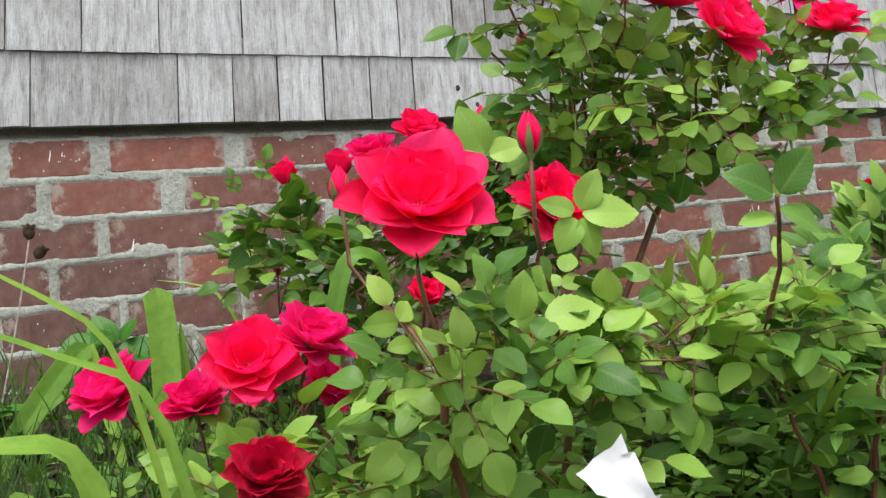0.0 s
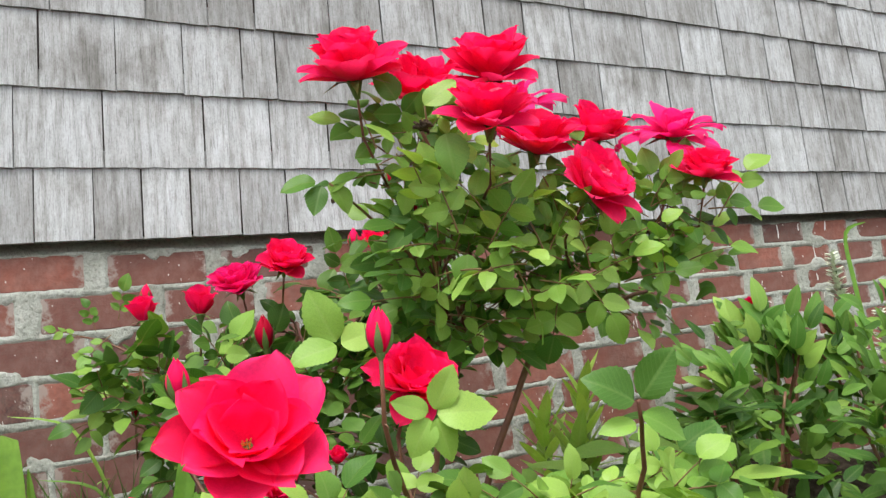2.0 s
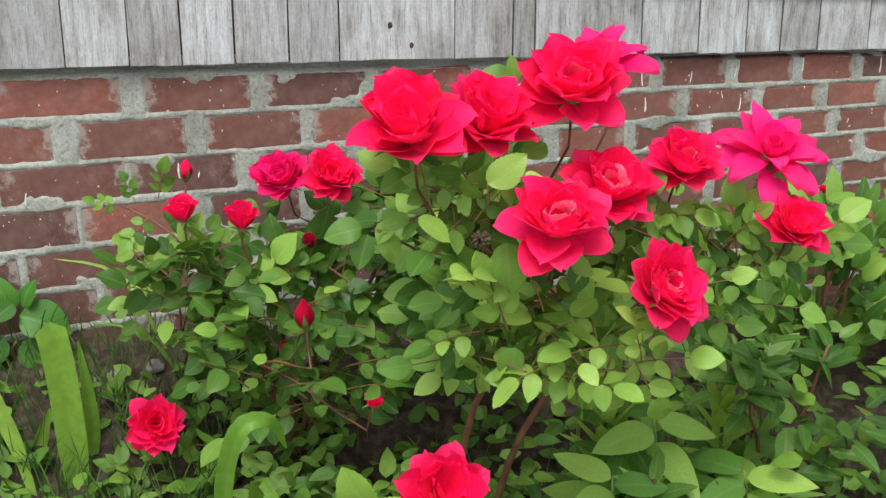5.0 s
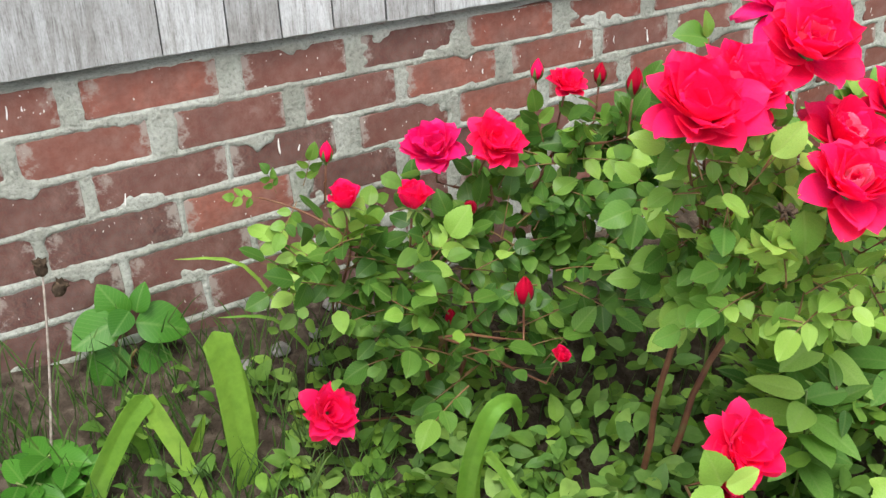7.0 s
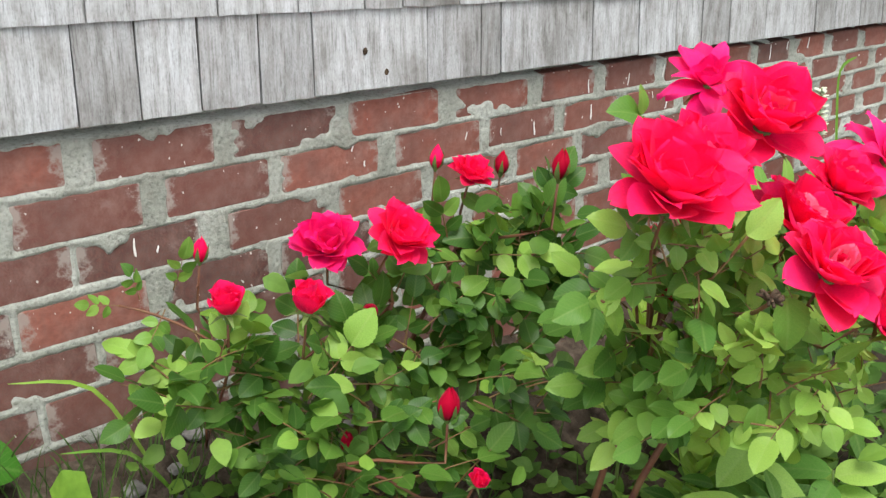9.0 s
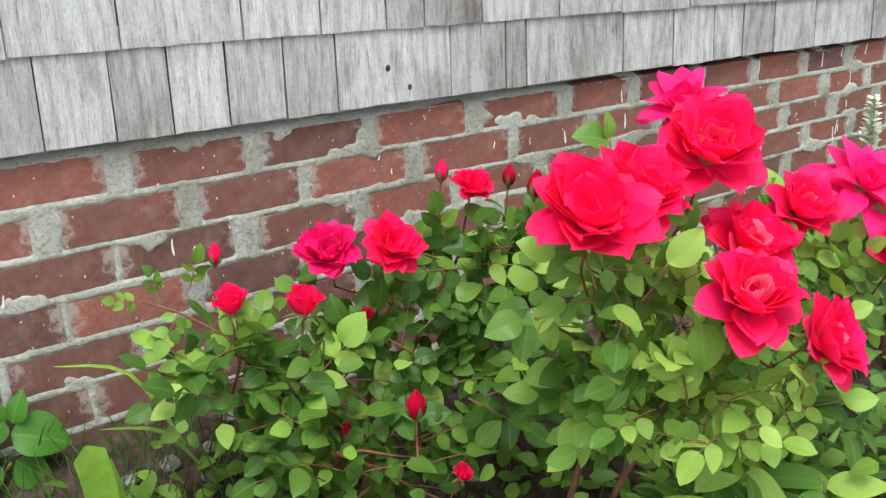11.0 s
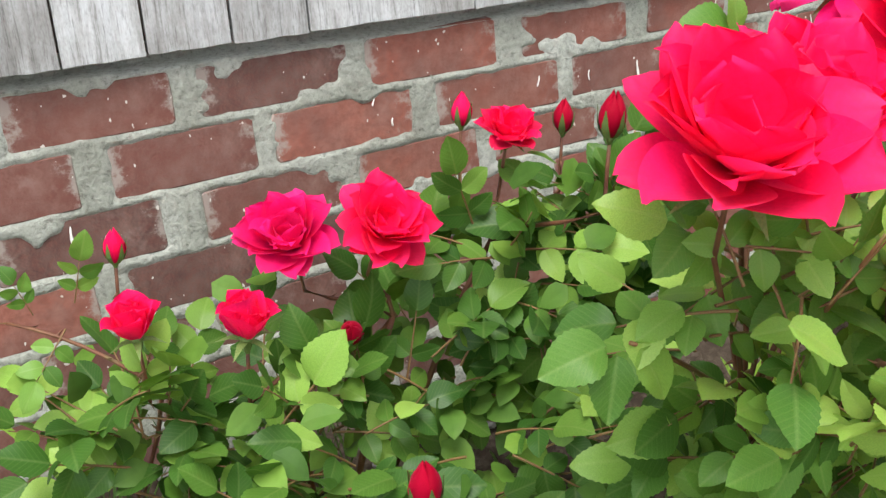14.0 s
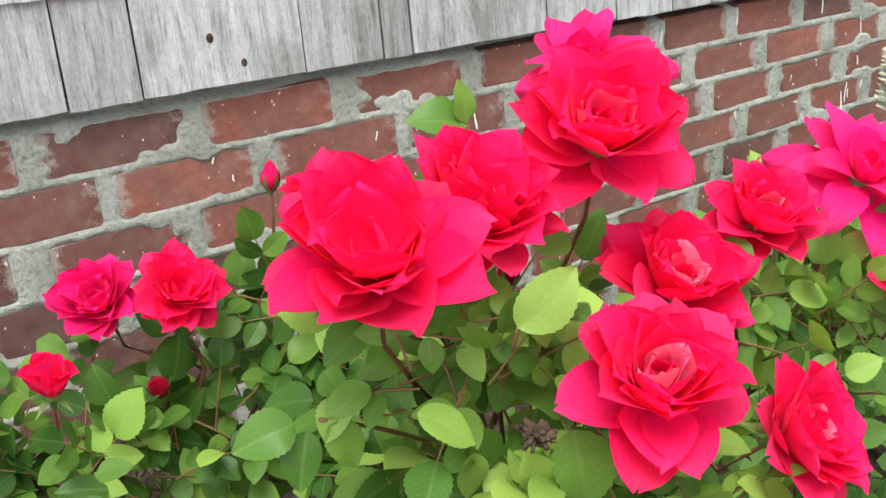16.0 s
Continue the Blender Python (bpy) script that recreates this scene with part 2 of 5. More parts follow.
MATURE = make_leaf_material("mature_rose_leaf", [(0.0, (0.034, 0.100, 0.016)), (0.5, (0.064, 0.155, 0.024)), (0.85, (0.104, 0.216, 0.034)), (1.0, (0.165, 0.295, 0.050))], 0.38, 0.34)
SMOOTH = make_leaf_material("smooth_broad_leaf", [(0.0, (0.034, 0.13, 0.013)), (1.0, (0.062, 0.20, 0.022))], 0.4, 0.3)
YOUNG = make_leaf_material("young_rose_leaf", [(0.0, (0.205, 0.37, 0.06)), (1.0, (0.32, 0.49, 0.10))], 0.40, 0.30)
DEEP = make_leaf_material("inner_leaf", [(0.0, (0.05, 0.12, 0.019)), (0.6, (0.10, 0.205, 0.029)), (1.0, (0.17, 0.30, 0.042))], 0.55, 0.25, island=True)
BLADE = make_leaf_material("strap_leaf", [(0.0, (0.11, 0.25, 0.03)), (1.0, (0.24, 0.41, 0.06))], 0.4, 0.3)
BROAD = make_leaf_material("broad_leaf", [(0.0, (0.10, 0.24, 0.042)), (0.6, (0.18, 0.35, 0.065)), (1.0, (0.32, 0.49, 0.10))], 0.45, 0.35)
RUSSET = make_leaf_material("russet_leaf", [(0.0, (0.16, 0.035, 0.025)), (1.0, (0.34, 0.10, 0.06))], 0.5, 0.3)
FRESH = make_leaf_material("fresh_lily_leaf", [(0.0, (0.24, 0.40, 0.06)), (1.0, (0.36, 0.52, 0.11))], 0.4, 0.35)
GRASS = make_leaf_material("grass_blade", [(0.0, (0.035, 0.085, 0.02)), (1.0, (0.10, 0.19, 0.04))], 0.6, 0.2, island=True)
CANE = make_simple("rose_cane", [(0.3, (0.10, 0.035, 0.025)), (0.55, (0.16, 0.07, 0.035)), (0.75, (0.13, 0.12, 0.045))], 40, 0.55, 0.35)
GREEN_STEM = make_simple("green_stem", [(0.3, (0.08, 0.14, 0.03)), (0.7, (0.16, 0.22, 0.06))], 40, 0.5, 0.35)
RED_STALK = make_simple("red_leaf_stalk", [(0.3, (0.20, 0.06, 0.035)), (0.7, (0.17, 0.16, 0.05))], 30, 0.5, 0.35)
DEAD = make_simple("dry_stalk", [(0.3, (0.20, 0.165, 0.13)), (0.7, (0.42, 0.37, 0.32))], 90, 0.9, 0.1)
BROWN = make_simple("dead_flower_head", [(0.3, (0.022, 0.016, 0.012)), (0.7, (0.10, 0.07, 0.045))], 120, 0.95, 0.1, 0.8, 0.004)
STAMEN = make_simple("stamen", [(0.3, (0.60, 0.13, 0.025)), (0.7, (0.78, 0.34, 0.07))], 300, 0.7, 0.2)
SOIL = make_simple("garden_soil", [(0.3, (0.024, 0.018, 0.013)), (0.5, (0.05, 0.038, 0.028)), (0.72, (0.11, 0.088, 0.066))], 45, 0.95, 0.1, 1.0, 0.012)
STONE = make_simple("pale_rubble", [(0.3, (0.10, 0.095, 0.085)), (0.6, (0.22, 0.215, 0.2)), (0.8, (0.42, 0.41, 0.39))], 40, 0.9, 0.2, 0.7, 0.005)
WHITE = make_simple("white_plastic", [(0.3, (0.72, 0.73, 0.75)), (0.7, (0.82, 0.83, 0.84))], 25, 0.5, 0.35, 0.2, 0.002)
PAINT = make_simple("white_paint", [(0.3, (0.66, 0.63, 0.58)), (0.7, (0.78, 0.76, 0.72))], 60, 0.6, 0.3)


# ---- mesh helpers ----
def mesh_of(name, verts, faces, mat, smooth=True):
    me = bpy.data.meshes.new(name)
    me.from_pydata([tuple(v) for v in verts], [], faces)
    me.materials.append(mat)
    if smooth:
        me.polygons.foreach_set("use_smooth", [True] * len(me.polygons))
    me.update()
    return me


def thing(name, label, category, group="", at=(0, 0, 0)):
    e = new(name)
    e.empty_display_size = 0.02
    e.location = at
    return tagged(e, label, category, group)


def child(name, me, parent, m=None, label=""):
    o = new(name, me)
    o.parent = parent
    if m is not None:
        o.matrix_basis = m
    if label:
        o["label"] = label
    return o


def tube_data(points, r0, r1, sides=7, verts=None, faces=None):
    """Adds a tapered, bent tube to lists of vertices and faces."""
    verts = [] if verts is None else verts
    faces = [] if faces is None else faces
    pts = [Vector(p) for p in points]
    b0 = len(verts)
    for i, p in enumerate(pts):
        d = (pts[min(i + 1, len(pts) - 1)] - pts[max(i - 1, 0)]).normalized()
        a = d.orthogonal().normalized()
        b = d.cross(a)
        r = r0 + (r1 - r0) * i / (len(pts) - 1)
        for k in range(sides):
            w = 2 * math.pi * k / sides
            verts.append(p + (a * math.cos(w) + b * math.sin(w)) * r)
    for i in range(len(pts) - 1):
        for k in range(sides):
            q = b0 + i * sides
            faces.append((q + k, q + (k + 1) % sides, q + sides + (k + 1) % sides, q + sides + k))
    faces.append(tuple(b0 + (len(pts) - 1) * sides + k for k in range(sides)))
    return verts, faces


def bend(a, b, sag, n=8, wob=0.0, rng=random):
    """Points of a gently bent line from a to b, pushed aside by the vector sag in its middle."""
    a, b, sag = Vector(a), Vector(b), Vector(sag)
    out = []
    for i in range(n + 1):
        t = i / n
        p = a.lerp(b, t) + sag * (4 * t * (1 - t))
        if wob and 0 < i < n:
            p += Vector((rng.uniform(-wob, wob), rng.uniform(-wob, wob), rng.uniform(-wob, wob)))
        out.append(p)
    return out


def frame_of(p, along, normal, size=1.0):
    """A pose whose y axis runs along the leaf and whose z axis is its face."""
    y = Vector(along).normalized()
    z = Vector(normal)
    z = (z - y * z.dot(y))
    if z.length < 1e-4:
        z = y.orthogonal()
    z.normalize()
    x = y.cross(z)
    m = Matrix((x, y, z)).transposed().to_4x4()
    return Matrix.Translation(p) @ m @ Matrix.Scale(size, 4)


def leaf_grid(length, width, fold, droop, teeth, n=8, tip=0.8, wave=0.0, seed=0):
    """An ovate leaf: folded along its midrib, with toothed edges. Its base is at 0, it runs along y."""
    rng = random.Random(seed)
    verts, faces = [], []
    bow = rng.uniform(-0.10, 0.10)
    for i in range(n + 1):
        v = i / n
        w = width * 0.5 * math.sin(math.pi * v ** tip) ** 0.7 * (1 - 0.12 * v)
        if v > 0.86:
            w *= 1 - 0.3 * ((v - 0.86) / 0.14)
        if i in (0, n):
            w = 0.002
        y = v * length
        z = -droop * length * v * v
        side = bow * width * math.sin(math.pi * v)
        for u in (-1, -0.6, -0.04, 0.04, 0.6, 1):
            k = 1 + (teeth if i % 2 else -teeth) if abs(u) == 1 and 0 < i < n else 1
            x = u * w * k
            zz = z + fold * abs(x) * (1 - 0.5 * abs(u)) + wave * width * math.sin(v * 8 + seed + (2 if u > 0 else 0)) * abs(u)
            verts.append((x + side, y + (teeth * 0.25 * length * 0.5 if i % 2 and abs(u) == 1 else 0), zz - (0.006 * length if abs(u) < 0.1 else 0)))
    for i in range(n):
        for j in range(5):
            q = i * 6 + j
            faces.append((q, q + 1, q + 7, q + 6))
    return verts, faces


def blade_data(points, width, normal, fold=0.25, tip=0.15):
    """A long strap leaf along points, folded along its middle."""
    verts, faces = [], []
    pts = [Vector(p) for p in points]
    n = len(pts) - 1
    steps = 13 if width > 0.018 else 5
    for i, p in enumerate(pts):
        d = (pts[min(i + 1, n)] - pts[max(i - 1, 0)]).normalized()
        nn = Vector(normal)
        nn = (nn - d * nn.dot(d)).normalized()
        x = d.cross(nn)
        t = i / n
        w = width * 0.5 * (0.75 + 0.25 * min(1, t * 4)) * (1 if t < 1 - tip * 3 else max(0.04, (1 - t) / (tip * 3)) ** 0.7)
        for k in range(steps):
            u = 2 * k / (steps - 1) - 1
            ridge = 0.05 * w * (k % 2) if steps > 5 else 0.0
            verts.append(p + x * (u * w) + nn * (fold * abs(u) * w + ridge))
    for i in range(n):
        for j in range(steps - 1):
            q = i * steps + j
            faces.append((q, q + 1, q + steps + 1, q + steps))
    return verts, faces


# ---- ground: a planted bed that falls away from the wall, then level ground to the horizon ----
def ground_height(x, y):
    a = min(max(-y / 0.36, 0.0), 1.0)
    b = min(max((-y - 0.2) / 1.5, 0.0), 1.0)
    h = 0.16 - 0.17 * a * a * (3 - 2 * a) - 0.43 * b * b * (3 - 2 * b)
    near = 1.0 if abs(x) < 4 and y > -4 else 0.0
    return h + near * (0.012 * noise.noise((x * 9, y * 9, 0)) + 0.006 * noise.noise((x * 31, y * 31, 3)))


def make_ground():
    xs = [-3000, -400, -60, -12, -5] + [-2.5 + 0.06 * i for i in range(110)] + [5, 12, 60, 400, 3000]
    ys = [-3000, -400, -60, -12, -5] + [-2.6 + 0.05 * i for i in range(54)] + [0.3, 3, 12, 60, 400, 3000]
    verts = [(x, y, ground_height(x, y)) for y in ys for x in xs]
    n = len(xs)
    faces = [(j * n + i, j * n + i + 1, (j + 1) * n + i + 1, (j + 1) * n + i) for j in range(len(ys) - 1) for i in range(n - 1)]
    g = new("ground", mesh_of("ground", verts, faces, SOIL))
    tagged(g, "dark garden soil with crumbs and litter below the wall", "ground", kind="structure")


make_ground()

# ---- the brick foot of the house wall ----
# the courses draw a little together towards the far end
COURSE_MID = [0.5548, 0.4885, 0.4220, 0.3555, 0.2890, 0.2225, 0.1560, 0.0895, 0.0230, -0.0435]
FAN, FAN_Z = 0.26, 0.6


def fan(x):
    return 1 - FAN * min(max(x, -0.7), 1.9)


def wall_height(mid, x):
    return FAN_Z + (mid - FAN_Z) * fan(x)


BRICK_SPANS = [
    [(-0.375, -0.239), (-0.210, -0.017), (0.016, 0.176), (0.199, 0.357), (0.372, 0.524), (0.554, 0.688), (0.713, 0.824), (0.842, 0.955), (0.974, 1.072)],
    [(-0.480, -0.328), (-0.307, -0.125), (-0.089, 0.075), (0.104, 0.252), (0.268, 0.424), (0.450, 0.599), (0.615, 0.743), (0.761, 0.873), (0.891, 1.005)],
    [(-0.396, -0.230), (-0.214, -0.020), (-0.016, 0.149), (0.188, 0.338), (0.356, 0.498), (0.516, 0.651), (0.671, 0.786), (0.802, 0.917), (0.934, 1.036)],
    [(-0.459, -0.308), (-0.297, -0.101), (-0.094, 0.074), (0.096, 0.247), (0.264, 0.410), (0.430, 0.570), (0.588, 0.720), (0.736, 0.845)],
    [(-0.386, -0.197), (-0.187, 0.002), (0.008, 0.166), (0.184, 0.333), (0.352, 0.498), (0.516, 0.651)],
    [(-0.459, -0.277), (-0.270, -0.080), (-0.073, 0.090), (0.108, 0.262)],
    [(0.022, 0.181)],
    [(-0.073, 0.085)],
    [(-0.365, -0.189)],
    [(-0.291, -0.094)],
]


def brick_layout():
    rng = random.Random(4)
    rows = []
    for mid, known in zip(COURSE_MID, BRICK_SPANS):
        row = list(known)
        x = row[-1][1]
        while x < 4.2:
            x += rng.uniform(0.014, 0.02)
            w = rng.uniform(0.178, 0.192) * fan(x) ** 2
            row.append((x, x + w))
            x += w
        x = row[0][0]
        while x > -2.4:
            x -= rng.uniform(0.014, 0.02)
            w = rng.uniform(0.178, 0.192) * fan(x) ** 2
            row.insert(0, (x - w, x))
            x -= w
        rows.append([(a, b, mid + rng.uniform(-0.0015, 0.0015), 0.0287 + rng.uniform(-0.0012, 0.0012)) for a, b in row])
    return rows


def make_brick_wall():
    rng = random.Random(11)
    rows = brick_layout()
    # mortar: flush, smeared over the bricks' edges, lumpy
    xs = np.concatenate([np.arange(-2.3, -0.5, 0.03), np.arange(-0.5, 1.35, 0.0025), np.arange(1.35, 4.0, 0.012)])
    zs = np.concatenate([np.arange(-0.6, 0.10, 0.04), np.arange(0.10, 0.635, 0.0025)])
    verts, inside = [], []
    for z in zs:
        for x in xs:
            zz = FAN_Z + (z - FAN_Z) / fan(x)
            s = -0.02
            for row in rows:
                if abs(row[0][2] - zz) < 0.04:
                    for a, b, mid, h in row:
                        if a - 0.03 < x < b + 0.03:
                            s = max(s, min(x - a, b - x, h - abs(zz - mid)))
            n1 = noise.noise((x * 55, z * 55, 1.0))
            n2 = noise.noise((x * 15, z * 19, 7.0))
            n3 = noise.noise((x * 160, z * 160, 2.0))
            edge = 0.0006 + 0.0028 * n1 + 0.0018 * n3 + 0.034 * max(0.0, n2 - 0.2) * (1 + 0.9 * n1 + 0.2 * n3)
            y = -0.0030 + (s - edge) * 0.55 + 0.0009 * n3
            y = min(max(y, -0.0046), 0.006) - 0.0008 * n1
            if z > 0.5870 + 0.0025 * n2:
                # recess added under the shingles to draw the dark line of their shade
                y = 0.024
            verts.append((x, y, z))
    n = len(xs)
    faces = [(j * n + i, j * n + i + 1, (j + 1) * n + i + 1, (j + 1) * n + i) for j in range(len(zs) - 1) for i in range(n - 1)]
    # the wall's body behind
    k = len(verts)
    x0, x1, z0, z1 = float(xs[0]), float(xs[-1]), float(zs[0]), float(zs[-1])
    for y in (0.03, 0.2):
        verts += [(x0, y, z0), (x1, y, z0), (x1, y, z1), (x0, y, z1)]
    faces += [(k, k + 1, k + 2, k + 3), (k + 7, k + 6, k + 5, k + 4), (k, k + 4, k + 5, k + 1), (k + 1, k + 5, k + 6, k + 2), (k + 2, k + 6, k + 7, k + 3), (k + 3, k + 7, k + 4, k)]
    wall = new("wall_brick", mesh_of("wall_brick", verts, faces, MORTAR))
    tagged(wall, "old red brick foundation wall with smeared grey mortar", "wall", kind="structure")
    spans = []
    for row in rows:
        for a, b, mid, h in row:
            if -1.2 < a < 2.4:
                spans.append((a, b, wall_height(mid, (a + b) / 2), h * fan((a + b) / 2), (COURSE_MID[0] + 0.06 - mid) * FAN))
    return wall, spans


brick_wall, brick_spans = make_brick_wall()


# ---- the shingled wall above, standing a little proud of the bricks ----
ROW_Z = [0.6028, 0.7248, 0.8587, 0.9930, 1.129, 1.266, 1.404, 1.542, 1.680]
ROW_CUTS = [
    [-0.470, -0.335, -0.093, 0.000, 0.077, 0.155, 0.237, 0.314, 0.493, 0.586, 0.622, 0.797, 0.893, 0.975, 1.035, 1.100, 1.190, 1.320],
    [-0.375, -0.250, -0.122, 0.019, 0.183, 0.293, 0.392, 0.451, 0.545, 0.678, 0.790, 0.920, 1.058, 1.220],
    [-0.353, -0.214, -0.080, 0.043, 0.153, 0.251, 0.310, 0.439, 0.535, 0.642, 0.738, 0.824, 0.903, 1.037, 1.126, 1.239],
    [-0.332, -0.193, -0.060, 0.095, 0.198, 0.278, 0.408, 0.501, 0.600, 0.692, 0.767, 0.858, 0.998, 1.072, 1.160, 1.248],
    [-0.214, -0.064, 0.032, 0.161, 0.257, 0.364, 0.492, 0.589, 0.674, 0.792, 0.888, 1.011, 1.157, 1.285],
    [-0.107, 0.054],
    [-0.128, 0.021],
    [-0.086, 0.064],
]


SIDING_Y = -0.010


def make_shingle_wall():
    body_v = [(-2.4, SIDING_Y, 0.615), (4.0, SIDING_Y, 0.615), (4.0, SIDING_Y, 2.6), (-2.4, SIDING_Y, 2.6), (-2.4, 0.2, 0.615), (4.0, 0.2, 0.615), (4.0, 0.2, 2.6), (-2.4, 0.2, 2.6)]
    body_f = [(0, 1, 2, 3), (7, 6, 5, 4), (0, 4, 5, 1), (1, 5, 6, 2), (2, 6, 7, 3), (3, 7, 4, 0)]
    wall = new("wall_shingled", mesh_of("wall_shingled", body_v, body_f, SHEATHING, False))
    tagged(wall, "house wall clad with weathered grey cedar shingles", "wall", kind="structure")
    rng = random.Random(21)
    count = 0
    rest_v, rest_f = [], []
    for k, (z0, cuts) in enumerate(zip(ROW_Z, ROW_CUTS)):
        cuts = list(cuts)
        while cuts[-1] < 3.9:
            cuts.append(cuts[-1] + rng.uniform(0.11, 0.2) * fan(cuts[-1]) ** 2)
        while cuts[0] > -2.3:
            cuts.insert(0, cuts[0] - rng.uniform(0.07, 0.16))
        z_next = ROW_Z[k + 1]
        for a, b in zip(cuts, cuts[1:]):
            gap = rng.uniform(0.0007, 0.0017)
            la, lb = a + gap, b - gap
            lean = rng.uniform(-0.001, 0.001)
            dz = rng.uniform(-0.0010, 0.0010)
            out = SIDING_Y - 0.0092 + rng.uniform(-0.0018, 0.001)
            verts, m = [], 6
            za, zb = wall_height(z0, la), wall_height(z0, lb)
            tops = wall_height(z_next, a) + 0.03
            for i in range(m + 1):
                t = i / m
                x = la + (lb - la) * t
                zb_ = za + (zb - za) * t + dz + rng.uniform(-0.0009, 0.0009)
                cup = 0.0012 * math.sin(math.pi * t) * rng.choice((1, 1, -1))
                verts += [(x, out - cup, zb_), (x, SIDING_Y + 0.004, zb_ + 0.0006), (x + lean, SIDING_Y - 0.003 - cup * 0.3, tops)]
            faces = []
            for i in range(m):
                q = i * 3
                faces += [(q, q + 3, q + 5, q + 2), (q, q + 1, q + 4, q + 3)]
            q = m * 3
            faces += [(0, 2, 1), (q, q + 1, q + 2)]
            centre = (a + b) / 2
            if -0.75 < centre < 1.9 and count < 290 and z0 < 1.3:
                o = Vector((centre, 0, z0))
                child("shingle", mesh_of("shingle", [Vector(v) - o for v in verts], faces, SHINGLE, False), wall, Matrix.Translation(o))
                count += 1
            else:
                n0 = len(rest_v)
                rest_v += verts
                rest_f += [tuple(n0 + i for i in f) for f in faces]
    far = child("far_shingles", mesh_of("far_shingles", rest_v, rest_f, SHINGLE, False), wall)
    far["kind"] = "stuff"
    return wall


shingle_wall = make_shingle_wall()
# eave and house body close the place above
roof_v = [(-2.4, -0.35, 2.6), (4.0, -0.35, 2.6), (4.0, 0.2, 2.75), (-2.4, 0.2, 2.75), (-2.4, -0.35, 2.64), (4.0, -0.35, 2.64), (4.0, 0.2, 2.8), (-2.4, 0.2, 2.8)]
eave = new("eave", mesh_of("eave", roof_v, [(3, 2, 1, 0), (4, 5, 6, 7), (0, 1, 5, 4), (1, 2, 6, 5), (2, 3, 7, 6), (3, 0, 4, 7)], SHINGLE, False))
tagged(eave, "plain wooden eave above the shingled wall", "eave", kind="structure")

# ---- roses ----
def petal_mesh(name, mat, length, width, rise, fall, hollow, point, seed, roll=0.3):
    """A broad petal. It leaves the centre at the angle rise and bends to the angle fall (degrees);
    hollow: how far its sides stand up; point: how sharp its tip is; roll: how far its rim turns back."""
    rng = random.Random(seed)
    n, m = 14, 12
    verts, faces = [], []
    ph, skew, dent = rng.uniform(0, 6), rng.uniform(-0.12, 0.12), rng.uniform(-0.06, 0.06)
    notch, lean = rng.uniform(0.0, 0.05), rng.uniform(-0.5, 0.5)
    y = z = 0.0
    for i in range(n + 1):
        v = i / n
        el = radians(rise + (fall - rise) * (v * v * (3 - 2 * v)))
        if i:
            y += math.cos(el) * length / n
            z += math.sin(el) * length / n
        w = width * 0.5 * (0.26 + 0.74 * math.sin(math.pi * 0.5 * min(1, v / 0.60)))
        if v > 0.55:
            q = (v - 0.55) / 0.452
            w *= (1 - point) * max(0.0, 1 - q ** 2.6) ** 0.5 + point * (1 - q) ** 0.75
        rim = max(0.0, v - 0.42) / 0.58
        for j in range(m + 1):
            u = 2 * j / m - 1
            edge = max(0.0, abs(u) - 0.35) / 0.65
            up = hollow * w * u * u
            up -= roll * length * 0.22 * rim ** 1.6 * edge ** 1.5 * (1 + lean * u)
            up -= roll * length * 0.62 * max(0.0, rim - 0.50) ** 2
            up += 0.020 * length * math.sin(u * 2.6 + ph) * v + 0.010 * length * math.sin(u * 7 + ph * 2.3) * rim
            side = u * w + skew * width * v * v * 0.4
            back = dent * u * length * rim - notch * length * rim ** 3 * math.cos(u * 2.2) ** 2
            verts.append((side, y + back - up * math.sin(el), z + up * math.cos(el)))
    for i in range(n):
        for j in range(m):
            q = i * (m + 1) + j
            faces.append((q, q + 1, q + m + 2, q + m + 1))
    return mesh_of(name, verts, faces, mat)


def shell_petal(name, mat, span, height, radii, roll, seed):
    """A petal that wraps round the flower's axis: part of a vessel with these radii from foot to rim."""
    rng = random.Random(seed)
    n, m = 11, 10
    verts, faces = [], []
    ph = rng.uniform(0, 6)
    for i in range(n + 1):
        v = i / n
        k = v * (len(radii) - 1)
        a = min(int(k), len(radii) - 2)
        r = radii[a] + (radii[a + 1] - radii[a]) * (k - a)
        for j in range(m + 1):
            u = 2 * j / m - 1
            half = span * 0.5 * (0.72 + 0.28 * math.sin(math.pi * min(1, v * 0.9)))
            w = u * half
            h = height * v * (1 - 0.20 * abs(u) ** 2.2 * v)
            rr = r + 0.035 * u + roll * max(0.0, v - 0.6) * (abs(u) ** 2) * 2 + 0.012 * math.sin(u * 4 + ph) * v
            verts.append((rr * math.sin(w), rr * math.cos(w), h))
    for i in range(n):
        for j in range(m):
            q = i * (m + 1) + j
            faces.append((q, q + 1, q + m + 2, q + m + 1))
    return mesh_of(name, verts, faces, mat)


def wrap(head, rng, kinds, count, scale, start):
    """Rings of petals that stand round the flower's axis."""
    for k in range(count):
        az = start + 2 * math.pi * k / count + rng.uniform(-0.2, 0.2)
        m = Matrix.Rotation(az, 4, "Z") @ Matrix.Rotation(rng.uniform(-0.06, 0.06), 4, "X")
        child("petal", rng.choice(kinds), head, m @ Matrix.Diagonal((scale, scale, scale * rng.uniform(0.95, 1.05), 1)))


